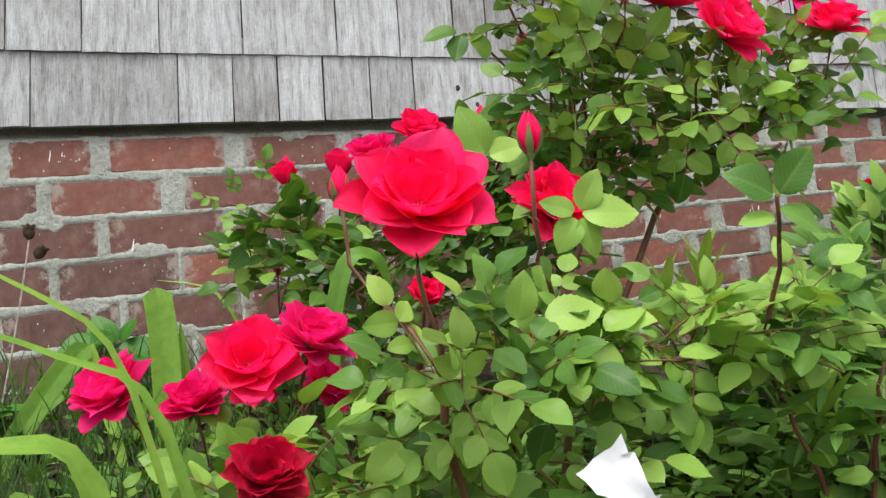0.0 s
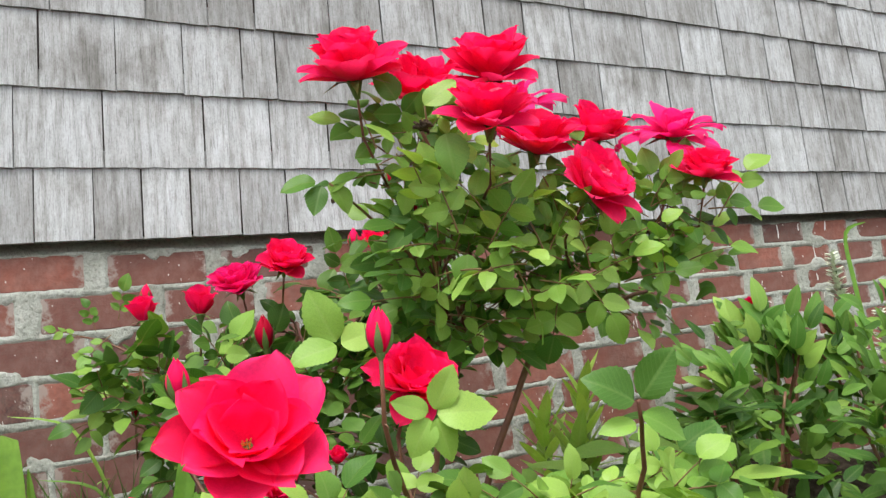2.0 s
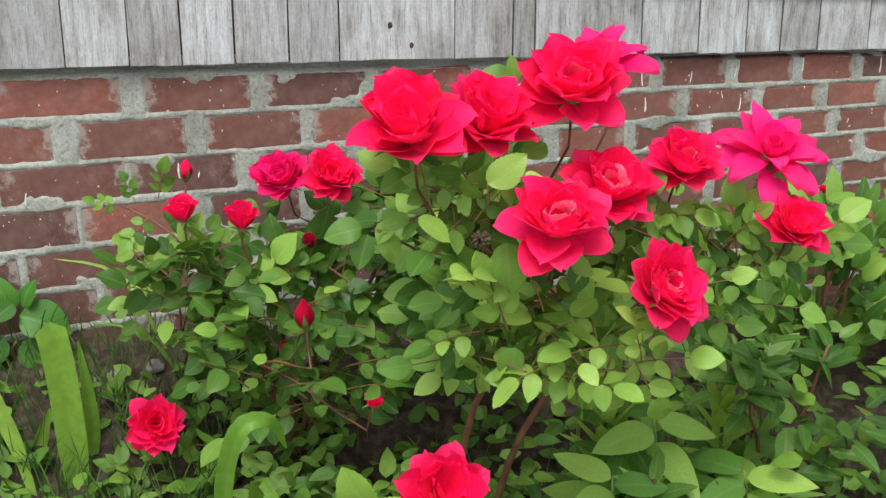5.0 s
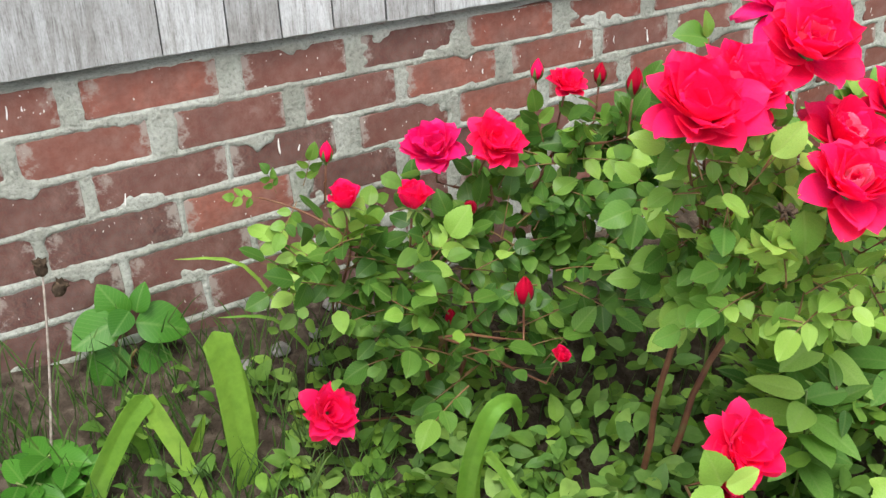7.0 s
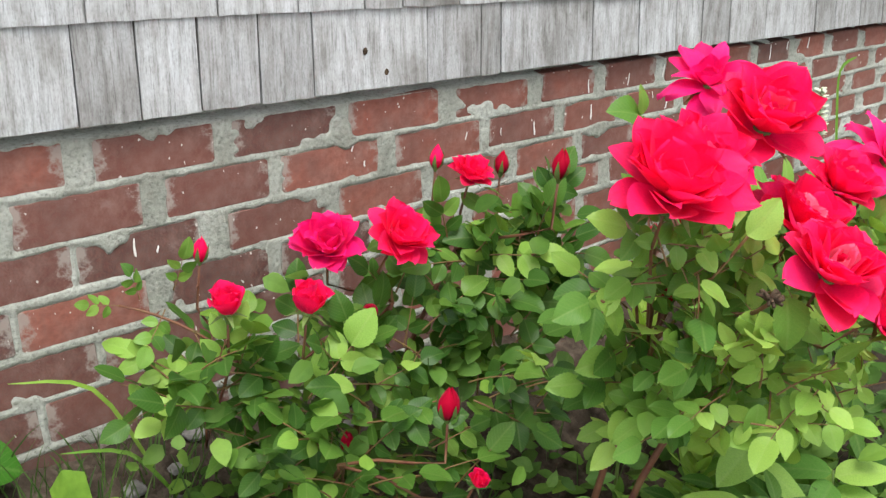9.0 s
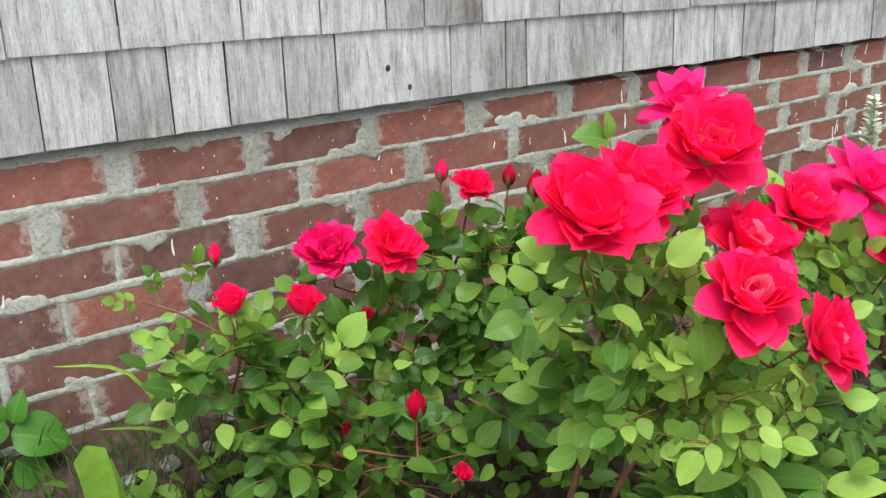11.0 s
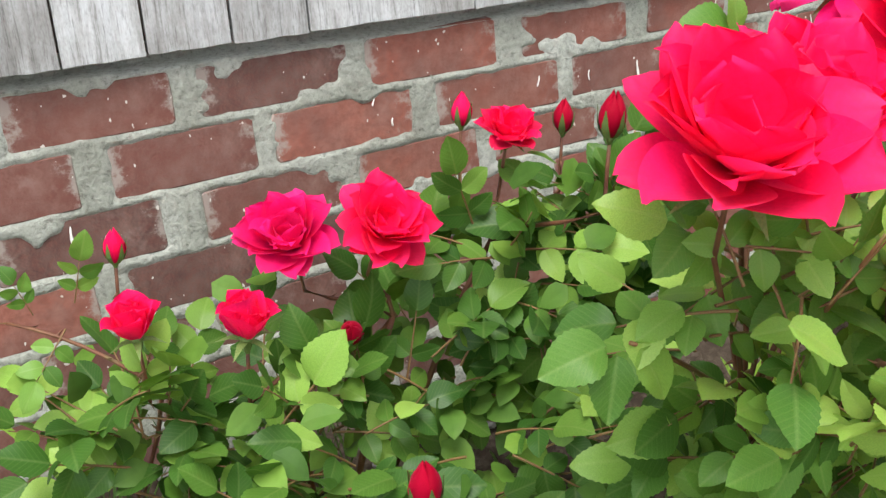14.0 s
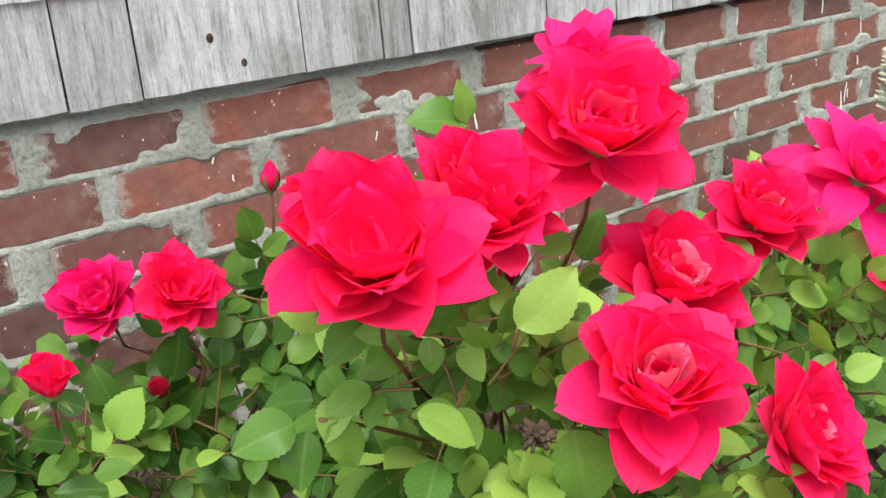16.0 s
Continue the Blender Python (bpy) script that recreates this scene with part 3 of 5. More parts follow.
PETALS = {}
for tone, mat in (("red", RED), ("magenta", MAGENTA), ("dark", DARK_RED)):
    PETALS[tone, "outer"] = [petal_mesh("petal", mat, 0.97, 0.68, 16, 20 + 9 * (q % 3), 0.42, 0.32, q, 0.16) for q in (1, 2, 3, 21)]
    PETALS[tone, "second"] = [petal_mesh("petal", mat, 0.98, 0.70, 30, 36 + 9 * (q % 3), 0.46, 0.32, q, 0.16) for q in (22, 23, 24, 27)]
    PETALS[tone, "third"] = [petal_mesh("petal", mat, 0.94, 0.70, 42, 54 + 9 * (q % 3), 0.48, 0.30, q, 0.18) for q in (31, 32, 33, 34)]
    PETALS[tone, "mid"] = [petal_mesh("petal", mat, 0.84, 0.70, 48, 66 + 8 * (q % 3), 0.52, 0.22, q, 0.22) for q in (4, 5, 6, 28)]
    PETALS[tone, "inner"] = [petal_mesh("petal", mat, 0.66, 0.64, 54, 98 - 6 * (q % 2), 0.50, 0.12, q, 0.24) for q in (7, 8, 9)]
    PETALS[tone, "heart"] = [petal_mesh("petal", mat, 0.48, 0.50, 60, 106, 0.5, 0.10, q, 0.24) for q in (25, 26)]
    PETALS[tone, "broad"] = [petal_mesh("petal", mat, 0.98, 0.82, 14, 24 + 8 * (q % 3), 0.44, 0.36, q, 0.20) for q in (61, 62, 63, 64)]
    PETALS[tone, "bowl"] = [petal_mesh("petal", mat, 0.82, 0.80, 36, 60 + 9 * (q % 3), 0.48, 0.22, q, 0.22) for q in (65, 66, 67)]
    PETALS[tone, "star"] = [petal_mesh("petal", mat, 1.06, 0.50, 12, 4 - 7 * (q % 3), 0.20, 0.50, q, 0.50) for q in (41, 42, 43, 44)]
    PETALS[tone, "cup"] = [petal_mesh("petal", mat, 0.92, 0.84, 56, 78 - 8 * (q % 3), 0.56, 0.26, q, 0.35) for q in (51, 52, 53)]
    PETALS[tone, "goblet"] = [petal_mesh("petal", mat, 0.92, 0.74, 70, 100 - 5 * (q % 3), 0.70, 0.20, q, 0.30) for q in (54, 55, 56)]
    PETALS[tone, "bud"] = [shell_petal("petal", mat, 2.4, 1.55, [0.16, 0.36, 0.44, 0.40, 0.26, 0.05], 0.0, s) for s in (10, 11, 12)]
PETALS["pink", "inner"] = [petal_mesh("petal", PINK, 0.56, 0.46, 56, 100, 0.6, 0.10, q, 0.24) for q in (13, 14)]


def hip_mesh(name, mat):
    """The swollen base under a flower, with five pointed sepals."""
    verts, faces = tube_data([(0, 0, -0.34), (0, 0, -0.22), (0, 0, -0.12), (0, 0, -0.03), (0, 0, 0.05)], 0.05, 0.17, 8)
    for k in range(5):
        w = 2 * math.pi * k / 5
        d, s = Vector((math.cos(w), math.sin(w), 0)), Vector((-math.sin(w), math.cos(w), 0))
        n0 = len(verts)
        verts += [d * 0.08 - s * 0.08 + Vector((0, 0, -0.02)), d * 0.08 + s * 0.08 + Vector((0, 0, -0.02)), d * 0.3 + s * 0.07 + Vector((0, 0, 0.0)), d * 0.3 - s * 0.07 + Vector((0, 0, 0.0)), d * 0.62 + Vector((0, 0, -0.14))]
        faces += [(n0, n0 + 1, n0 + 2, n0 + 3), (n0 + 3, n0 + 2, n0 + 4)]
    return mesh_of(name, verts, faces, mat)


def bud_hip_mesh(name, mat):
    """The green cup of a bud, its sepals clasping the petals."""
    verts, faces = tube_data([(0, 0, -0.3), (0, 0, -0.2), (0, 0, -0.08), (0, 0, 0.02)], 0.05, 0.2, 8)
    for k in range(5):
        w = 2 * math.pi * k / 5
        d, s = Vector((math.cos(w), math.sin(w), 0)), Vector((-math.sin(w), math.cos(w), 0))
        n0 = len(verts)
        for h, r, hw in ((0.0, 0.2, 0.11), (0.25, 0.38, 0.15), (0.5, 0.46, 0.12), (0.75, 0.47, 0.07), (1.02, 0.50, 0.012)):
            verts += [d * r - s * hw + Vector((0, 0, h)), d * (r + 0.02) + Vector((0, 0, h)), d * r + s * hw + Vector((0, 0, h))]
        for i in range(4):
            q = n0 + i * 3
            faces += [(q, q + 1, q + 4, q + 3), (q + 1, q + 2, q + 5, q + 4)]
    return mesh_of(name, verts, faces, mat)


HIP = hip_mesh("flower_base", GREEN_STEM)
BUD_HIP = bud_hip_mesh("bud_base", GREEN_STEM)


def stamen_mesh():
    rng = random.Random(5)
    verts, faces = [], []
    for _ in range(22):
        w, r = rng.uniform(0, 6.28), rng.uniform(0.02, 0.16)
        a = Vector((r * 0.3 * math.cos(w), r * 0.3 * math.sin(w), 0.03))
        b = Vector((r * math.cos(w), r * math.sin(w), rng.uniform(0.16, 0.26)))
        tube_data([a, a.lerp(b, 0.5), b], 0.006, 0.016, 4, verts, faces)
    return mesh_of("stamens", verts, faces, STAMEN)


STAMENS = stamen_mesh()


def ring(rose, rng, kinds, count, tilt, spread, lift, scale=1.0, start=0.0):
    for k in range(count):
        az = start + 2 * math.pi * k / count + rng.uniform(-0.22, 0.22)
        el = radians(tilt + rng.uniform(-spread, spread))
        me = rng.choice(kinds)
        m = Matrix.Rotation(az, 4, "Z") @ Matrix.Translation((0, 0.05, lift)) @ Matrix.Rotation(el, 4, "X") @ Matrix.Rotation(rng.uniform(-0.18, 0.18), 4, "Y")
        s = scale * rng.uniform(0.86, 1.1)
        child("petal", me, rose, m @ Matrix.Scale(s, 4))


def rose(bush, at, facing, size, tone="red", kind="open", seed=0, heart="red", label="", flat=0):
    """One flower: a green base with rings of petals. size: its width; kind: open, cup or bud; flat: degrees by which its petals lie lower."""
    rng = random.Random(seed * 13 + 5)
    z = Vector(facing).normalized()
    r = size * (0.515 if kind == "open" else 0.62 if kind == "bud" else 0.66)
    at = Vector(at) - z * (r * 0.02 if kind == "open" else 0)
    m = Matrix.Translation(at) @ z.to_track_quat("Z", "Y").to_matrix().to_4x4() @ Matrix.Rotation(rng.uniform(0, 6.28), 4, "Z") @ Matrix.Scale(r, 4)
    name = "rosebud" if kind == "bud" else "rose"
    head = child(name, BUD_HIP if kind == "bud" else HIP, bush, m, label or {"open": "open bright red rose", "cup": "half-open red rose", "bud": "closed red rosebud"}[kind])
    if kind == "open":
        first = rng.uniform(0, 1)
        if heart == "star":
            ring(head, rng, PETALS[tone, "star"], 6, -4 - flat, 9, -0.03, 1.0, first)
            ring(head, rng, PETALS[tone, "star"], 6, 14 - flat, 9, 0.0, 0.94, first + 0.5)
            ring(head, rng, PETALS[tone, "star"], 5, 34 - flat, 8, 0.03, 0.80, first + 0.2)
            ring(head, rng, PETALS[tone, "mid"], 4, -flat, 9, 0.04, 0.70, first + 0.8)
            ring(head, rng, PETALS[tone, "heart"], 3, -flat, 10, 0.06, 0.8, 0.6)
        elif heart == "stamens":
            ring(head, rng, PETALS[tone, "broad"], 5, -2, 6, -0.03, 1.0, first)
            ring(head, rng, PETALS[tone, "broad"], 5, 8, 6, 0.0, 0.95, first + 0.6)
            ring(head, rng, PETALS[tone, "bowl"], 5, -4, 8, 0.03, 1.0, first + 0.2)
            ring(head, rng, PETALS[tone, "bowl"], 5, 8, 10, 0.05, 0.70, first + 0.9)
            child("stamens", STAMENS, head, Matrix.Scale(0.48, 4), "orange stamens")
        else:
            ring(head, rng, PETALS[tone, "outer"], 7, -flat, 12, -0.03, 1.0, first)
            ring(head, rng, PETALS[tone, "second"], 7, -flat, 13, 0.0, 1.0, first + 0.5)
            ring(head, rng, PETALS[tone, "third"], 7, -flat, 12, 0.02, 1.0, first + 0.2)
            ring(head, rng, PETALS[tone, "mid"], 6, -4 - flat, 9, 0.04, 1.0, first + 0.8)
        if heart == "pink":
            ring(head, rng, PETALS[tone, "inner"], 5, -6 - flat, 9, 0.06, 1.0, 0.4)
            ring(head, rng, PETALS["pink", "inner"], 5, -6 - flat, 14, 0.08, 1.0)
            ring(head, rng, PETALS[tone, "heart"], 3, -2 - flat, 10, 0.08, 0.9, 0.5)
        elif heart == "red":
            ring(head, rng, PETALS[tone, "inner"], 4, -8 - flat, 10, 0.06, 1.05, 0.3)
            ring(head, rng, PETALS[tone, "heart"], 2, -6 - flat, 12, 0.06, 1.0, 0.9)
    elif kind == "cup":
        ring(head, rng, PETALS[tone, "cup"], 5, -4, 7, -0.02, 1.0, 0.3)
        ring(head, rng, PETALS[tone, "cup"], 3, 10, 5, 0.0, 0.97, 0.9)
        ring(head, rng, PETALS[tone, "goblet"], 4, 0, 5, 0.02, 1.0, 0.5)
        ring(head, rng, PETALS[tone, "goblet"], 3, 4, 5, 0.04, 1.02, 0.1)
    else:
        wrap(head, rng, PETALS[tone, "bud"], 4, 1.0, 0.0)
        wrap(head, rng, PETALS[tone, "bud"], 3, 0.86, 0.6)
    return head


# ---- rose leaves: a stalk with five or three toothed leaflets ----
LEAFLETS = [mesh_of("leaflet", *leaf_grid(1.0, 0.70 + 0.06 * (s % 3), 0.24, 0.10 + 0.12 * (s % 3), 0.036, 20, 0.84, 0.035, s), LEAF) for s in range(6)]
YOUNG_LEAFLETS = [mesh_of("leaflet", *leaf_grid(1.0, 0.70 + 0.06 * (s % 3), 0.22, 0.12 + 0.08 * s, 0.036, 20, 0.84, 0.035, s + 9), YOUNG) for s in range(4)]
MATURE_LEAFLETS = [mesh_of("leaflet", *leaf_grid(1.0, 0.72 + 0.06 * (q % 3), 0.24, 0.10 + 0.12 * (q % 3), 0.036, 20, 0.84, 0.035, q + 30), MATURE) for q in range(5)]
STALKS = []
for s in range(3):
    v, f = tube_data(bend((0, 0, 0), (0, 2.05, -0.1 * s), (0, 0, 0.1), 5), 0.035, 0.018, 5)
    STALKS.append(mesh_of("leaf_stalk", v, f, RED_STALK))


def rose_leaf(bush, at, along, normal, size, seed, young=False, pairs=2, grown=None):
    rng = random.Random(seed)
    stalk = child("rose_leaf", STALKS[seed % 3], bush, frame_of(at, along, normal, size))
    kinds = YOUNG_LEAFLETS if young else grown or LEAFLETS
    spots = [(0.0, 2.0, 0.0, 1.12)]
    for k in range(pairs):
        for side in (-1, 1):
            spots.append((side * 0.02, 0.75 + 0.72 * k, side * radians(rng.uniform(52, 74)), 0.8 + 0.12 * k))
    for x, y, turn, s in spots:
        m = Matrix.Translation((x, y, 0.02)) @ Matrix.Rotation(-turn + rng.uniform(-0.15, 0.15), 4, "Z") @ Matrix.Rotation(rng.uniform(-0.3, 0.3), 4, "Y") @ Matrix.Rotation(rng.uniform(-0.4, 0.2), 4, "X")
        child("leaflet", rng.choice(kinds), stalk, m @ Matrix.Scale(s * rng.uniform(0.88, 1.1), 4))
    return stalk


def hero_leaf(bush, at, along, normal, size, young=False, seed=0):
    kinds = YOUNG_LEAFLETS if young else LEAFLETS
    return child("leaflet", kinds[seed % len(kinds)], bush, frame_of(at, along, normal, size))


def inner_foliage(bush, spots, count, size, seed):
    """The bush's inner leaves, too many and too hidden to count, in one mesh."""
    rng = random.Random(seed)
    verts, faces = [], []
    lv, lf = leaf_grid(1.0, 0.72, 0.2, 0.15, 0.0, 5, 0.75, 0.03, 3)
    for _ in range(count):
        c, r = rng.choice(spots)
        p = Vector(c) + Vector([rng.gauss(0, 0.5) * k for k in r])
        if p.y > -0.03:
            continue
        d = Vector((rng.uniform(-1, 1), rng.uniform(-1, 1), rng.uniform(-0.7, 0.5)))
        n = Vector((rng.uniform(-0.5, 0.5), rng.uniform(-1.0, 0.1), rng.uniform(0.3, 1)))
        m = frame_of(p, d, n, size * rng.uniform(0.7, 1.2))
        n0 = len(verts)
        verts += [m @ Vector(v) for v in lv]
        faces += [tuple(n0 + i for i in f) for f in lf]
    o = child("inner_foliage", mesh_of("inner_foliage", verts, faces, DEEP), bush)
    o["kind"] = "stuff"
    o["label"] = "shaded inner leaves"


def cane(bush, points_, r0, r1, mat=CANE, seed=0):
    """A woody stem with small thorns."""
    rng = random.Random(seed)
    verts, faces = tube_data(points_, r0, r1, 7)
    pts = [Vector(p) for p in points_]
    for i in range(1, len(pts) - 1):
        if rng.random() < 0.6:
            d = (pts[i + 1] - pts[i - 1]).normalized()
            s = d.orthogonal().normalized()
            s.rotate(Matrix.Rotation(rng.uniform(0, 6.28), 3, d))
            tube_data([pts[i], pts[i] + s * 0.004 - d * 0.001, pts[i] + s * 0.008 - d * 0.003], 0.0016, 0.0002, 4, verts, faces)
    return child("cane", mesh_of("cane", verts, faces, mat), bush)


def leafy_shoots(bush, spots, count, size, seed, front=0.75, young_share=0.12, grown=None, clear=(), facing=0.0):
    """Compound leaves on short side shoots through the bush's rounded masses."""
    rng = random.Random(seed)
    for i in range(count):
        c, r = spots[i % len(spots)]
        while True:
            u = Vector((rng.uniform(-1, 1), rng.uniform(-1, 1), rng.uniform(-1, 1)))
            if 0.35 < u.length < 1 and (u.y < 0.35 or rng.random() > front):
                break
        p = Vector(c) + Vector((u.x * r[0], u.y * r[1], u.z * r[2]))
        if p.y > -0.04:
            p.y = -0.04 - rng.random() * 0.05
        if any((p - Vector(q)).length < w * 0.80 and (p - Vector(q)).dot(Vector(f)) > -0.004 for q, f, w in clear):
            continue
        out = Vector((u.x, u.y * 0.6, 0.25 + 0.5 * u.z + rng.uniform(-0.35, 0.25)))
        n = Vector((rng.uniform(-0.45, 0.45), rng.uniform(-0.9, 0.0) - facing, rng.uniform(0.45, 1.0)))
        out += Vector((rng.uniform(-0.5, 0.5), rng.uniform(-0.3, 0.3), rng.uniform(-0.2, 0.2)))
        rose_leaf(bush, p - out.normalized() * size * 1.2, out, n, size * rng.uniform(0.8, 1.15), seed * 1000 + i, rng.random() < young_share, 2 if rng.random() < 0.75 else 1, grown)


def stem_to(bush, fork, at, facing, size, r=0.0022, seed=0):
    """The flower's own stem, from a fork of the cane up into its base."""
    f = Vector(facing).normalized()
    end = Vector(at) - f * size * 0.12
    mid = end - f * 0.045 - Vector((0, 0, 0.012))
    a = Vector(fork)
    pts = [a, a.lerp(mid, 0.35) + Vector((0.004, 0, 0.004)), a.lerp(mid, 0.7), mid, mid.lerp(end, 0.55), end]
    cane(bush, pts, r * 1.25, r * 0.9, CANE, seed)


# ---- rose bush in the middle, tall, with the large cluster of flowers ----
def make_tall_bush():
    b = thing("rose_bush", "tall rose bush with large open red roses and dense green leaves", "rose bush")
    g = Vector((0.431, -0.464, ground_height(0.431, -0.464) - 0.02))
    f1, f2, f3 = Vector((0.470, -0.511, 0.342)), Vector((0.616, -0.524, 0.407)), Vector((0.436, -0.546, 0.418))
    cane(b, bend(g, f1, (-0.03, 0, 0), 8, 0.004), 0.0052, 0.004, CANE, 1)
    cane(b, bend(g + Vector((0.02, 0, 0)), f2, (-0.03, 0, 0.03), 8, 0.004), 0.0052, 0.004, CANE, 2)
    cane(b, bend(f1, f3, (0, 0, -0.01), 5, 0.003), 0.0045, 0.0035, CANE, 3)
    cane(b, bend(f1, (0.472, -0.614, 0.487), (0, 0, 0.01), 6, 0.003), 0.004, 0.003, CANE, 4)
    cane(b, bend(f2, (0.720, -0.568, 0.463), (0, 0, -0.015), 7, 0.003), 0.0045, 0.003, CANE, 5)
    cane(b, bend(f2, (0.757, -0.483, 0.416), (0, 0, -0.02), 7, 0.003), 0.004, 0.0025, CANE, 6)
    flowers = [
        ((0.331, -0.661, 0.647), (-0.18, -0.48, 0.86), 0.135, "red", "open", "red", f3),
        ((0.416, -0.605, 0.636), (0.20, -0.46, 0.82), 0.132, "red", "open", "red", f3),
        ((0.517, -0.598, 0.669), (-0.12, -0.52, 0.84), 0.135, "red", "open", "pink", f3),
        ((0.595, -0.451, 0.675), (-0.40, -0.22, 0.88), 0.118, "magenta", "open", "star", f1),
        ((0.466, -0.738, 0.566), (-0.05, -0.50, 0.83), 0.120, "red", "open", "pink", (0.472, -0.614, 0.487)),
        ((0.551, -0.632, 0.562), (0.10, -0.45, 0.85), 0.122, "red", "open", "pink", (0.472, -0.614, 0.487)),
        ((0.582, -0.720, 0.488), (0.30, -0.65, 0.50), 0.112, "red", "open", "pink", f2),
        ((0.644, -0.604, 0.584), (0.05, -0.49, 0.83), 0.100, "red", "open", "pink", (0.720, -0.568, 0.463)),
        ((0.758, -0.585, 0.590), (0.00, -0.55, 0.88), 0.130, "magenta", "open", "star", (0.720, -0.568, 0.463)),
        ((0.765, -0.649, 0.521), (0.05, -0.54, 0.78), 0.086, "red", "open", "red", (0.720, -0.568, 0.463)),
    ]
    for i, (at, facing, size, tone, kind, heart, fork) in enumerate(flowers):
        rose(b, at, facing, size, tone, kind, i + 1, heart, "fading magenta-red rose" if tone == "magenta" else "")
        stem_to(b, fork, at, facing, size, 0.0016, 20 + i)
    for at, size, k in (((0.464, -0.508, 0.521), 0.03, 40), ((0.408, -0.594, 0.496), 0.026, 41), ((0.466, -0.553, 0.561), 0.028, 42)):
        rose(b, at, (0.1, -0.2, 1), size, "dark", "bud", k)
        stem_to(b, f1, at, (0.1, -0.2, 1), size, 0.0018, k)
    masses = [((0.470, -0.570, 0.462), (0.16, 0.11, 0.09)), ((0.585, -0.568, 0.442), (0.15, 0.12, 0.09)), ((0.697, -0.545, 0.420), (0.13, 0.12, 0.08)), ((0.473, -0.553, 0.366), (0.10, 0.09, 0.05)), ((0.391, -0.632, 0.562), (0.09, 0.07, 0.05)), ((0.550, -0.618, 0.550), (0.12, 0.07, 0.06)), ((0.720, -0.591, 0.496), (0.12, 0.07, 0.05)), ((0.452, -0.610, 0.423), (0.12, 0.08, 0.07))]
    leafy_shoots(b, masses, 200, 0.032, 3, young_share=0.14, facing=0.2, clear=[(f[0], f[1], f[2]) for f in flowers])
    # shoots hanging over the front of the bush, mostly paler to pass for sunlit leaves
    leafy_shoots(b, [((0.44, -0.69, 0.45), (0.10, 0.05, 0.07)), ((0.54, -0.70, 0.42), (0.09, 0.05, 0.06))], 26, 0.034, 33, young_share=0.7)
    inner_foliage(b, masses, 40, 0.030, 8)
    cane(b, bend(f3, (0.484, -0.461, 0.655), (0.006, 0, 0), 6), 0.002, 0.0012, CANE, 63)
    cane(b, bend(f3, (0.300, -0.615, 0.534), (0, 0, 0.006), 6), 0.0022, 0.0014, RED_STALK, 64)
    cane(b, bend(f3, (0.405, -0.690, 0.603), (0.004, 0, 0), 6), 0.002, 0.0012, RED_STALK, 65)
    # the withered flower head in the middle of the cluster
    head_v, head_f = [], []
    rng = random.Random(9)
    for _ in range(26):
        d = Vector((rng.uniform(-1, 1), rng.uniform(-1, 1), rng.uniform(0.1, 1.2))).normalized()
        tube_data([(0, 0, 0), d * 0.006, d * 0.011 + Vector((0, 0, -0.002))], 0.002, 0.0012, 4, head_v, head_f)
    child("dead_head", mesh_of("dead_head", head_v, head_f, BROWN), b, Matrix.Translation((0.388, -0.738, 0.560)) @ Matrix.Scale(1.3, 4), "withered brown flower head")
    cane(b, bend((0.472, -0.614, 0.487), (0.388, -0.738, 0.557), (0, 0, -0.01), 5), 0.003, 0.002, CANE, 60)
    for k, (at, along, n, s, y) in enumerate([
        ((0.405, -0.690, 0.603), (0.72, -0.10, 0.62), (-0.15, -0.85, 0.5), 0.050, False),
        ((0.415, -0.735, 0.556), (0.05, -0.25, -1.0), (-0.35, -0.9, 0.2), 0.054, False),
        ((0.482, -0.462, 0.655), (-1.0, -0.05, 0.42), (0.0, -0.75, 0.65), 0.044, False),
        ((0.485, -0.460, 0.656), (-0.10, 0.0, 1.0), (0.3, -0.95, 0.1), 0.034, False),
        ((0.332, -0.706, 0.577), (0.75, -0.30, -0.50), (0.4, -0.6, 0.7), 0.040, True),
        ((0.284, -0.615, 0.536), (-1.0, -0.15, -0.05), (0.0, -0.75, 0.65), 0.041, False),
        ((0.290, -0.617, 0.530), (-0.30, -0.30, -0.90), (-0.1, -0.9, 0.4), 0.040, False),
        ((0.305, -0.617, 0.530), (0.40, -0.30, -0.85), (0.1, -0.9, 0.4), 0.037, False),
        ((0.436, -0.703, 0.425), (-0.2, -0.3, -1.0), (-0.1, -0.9, 0.4), 0.038, False),
        ((0.463, -0.708, 0.426), (0.5, -0.3, -0.8), (0.1, -0.9, 0.4), 0.040, True),
    ]):
        hero_leaf(b, at, along, n, s, y, k)
    return b


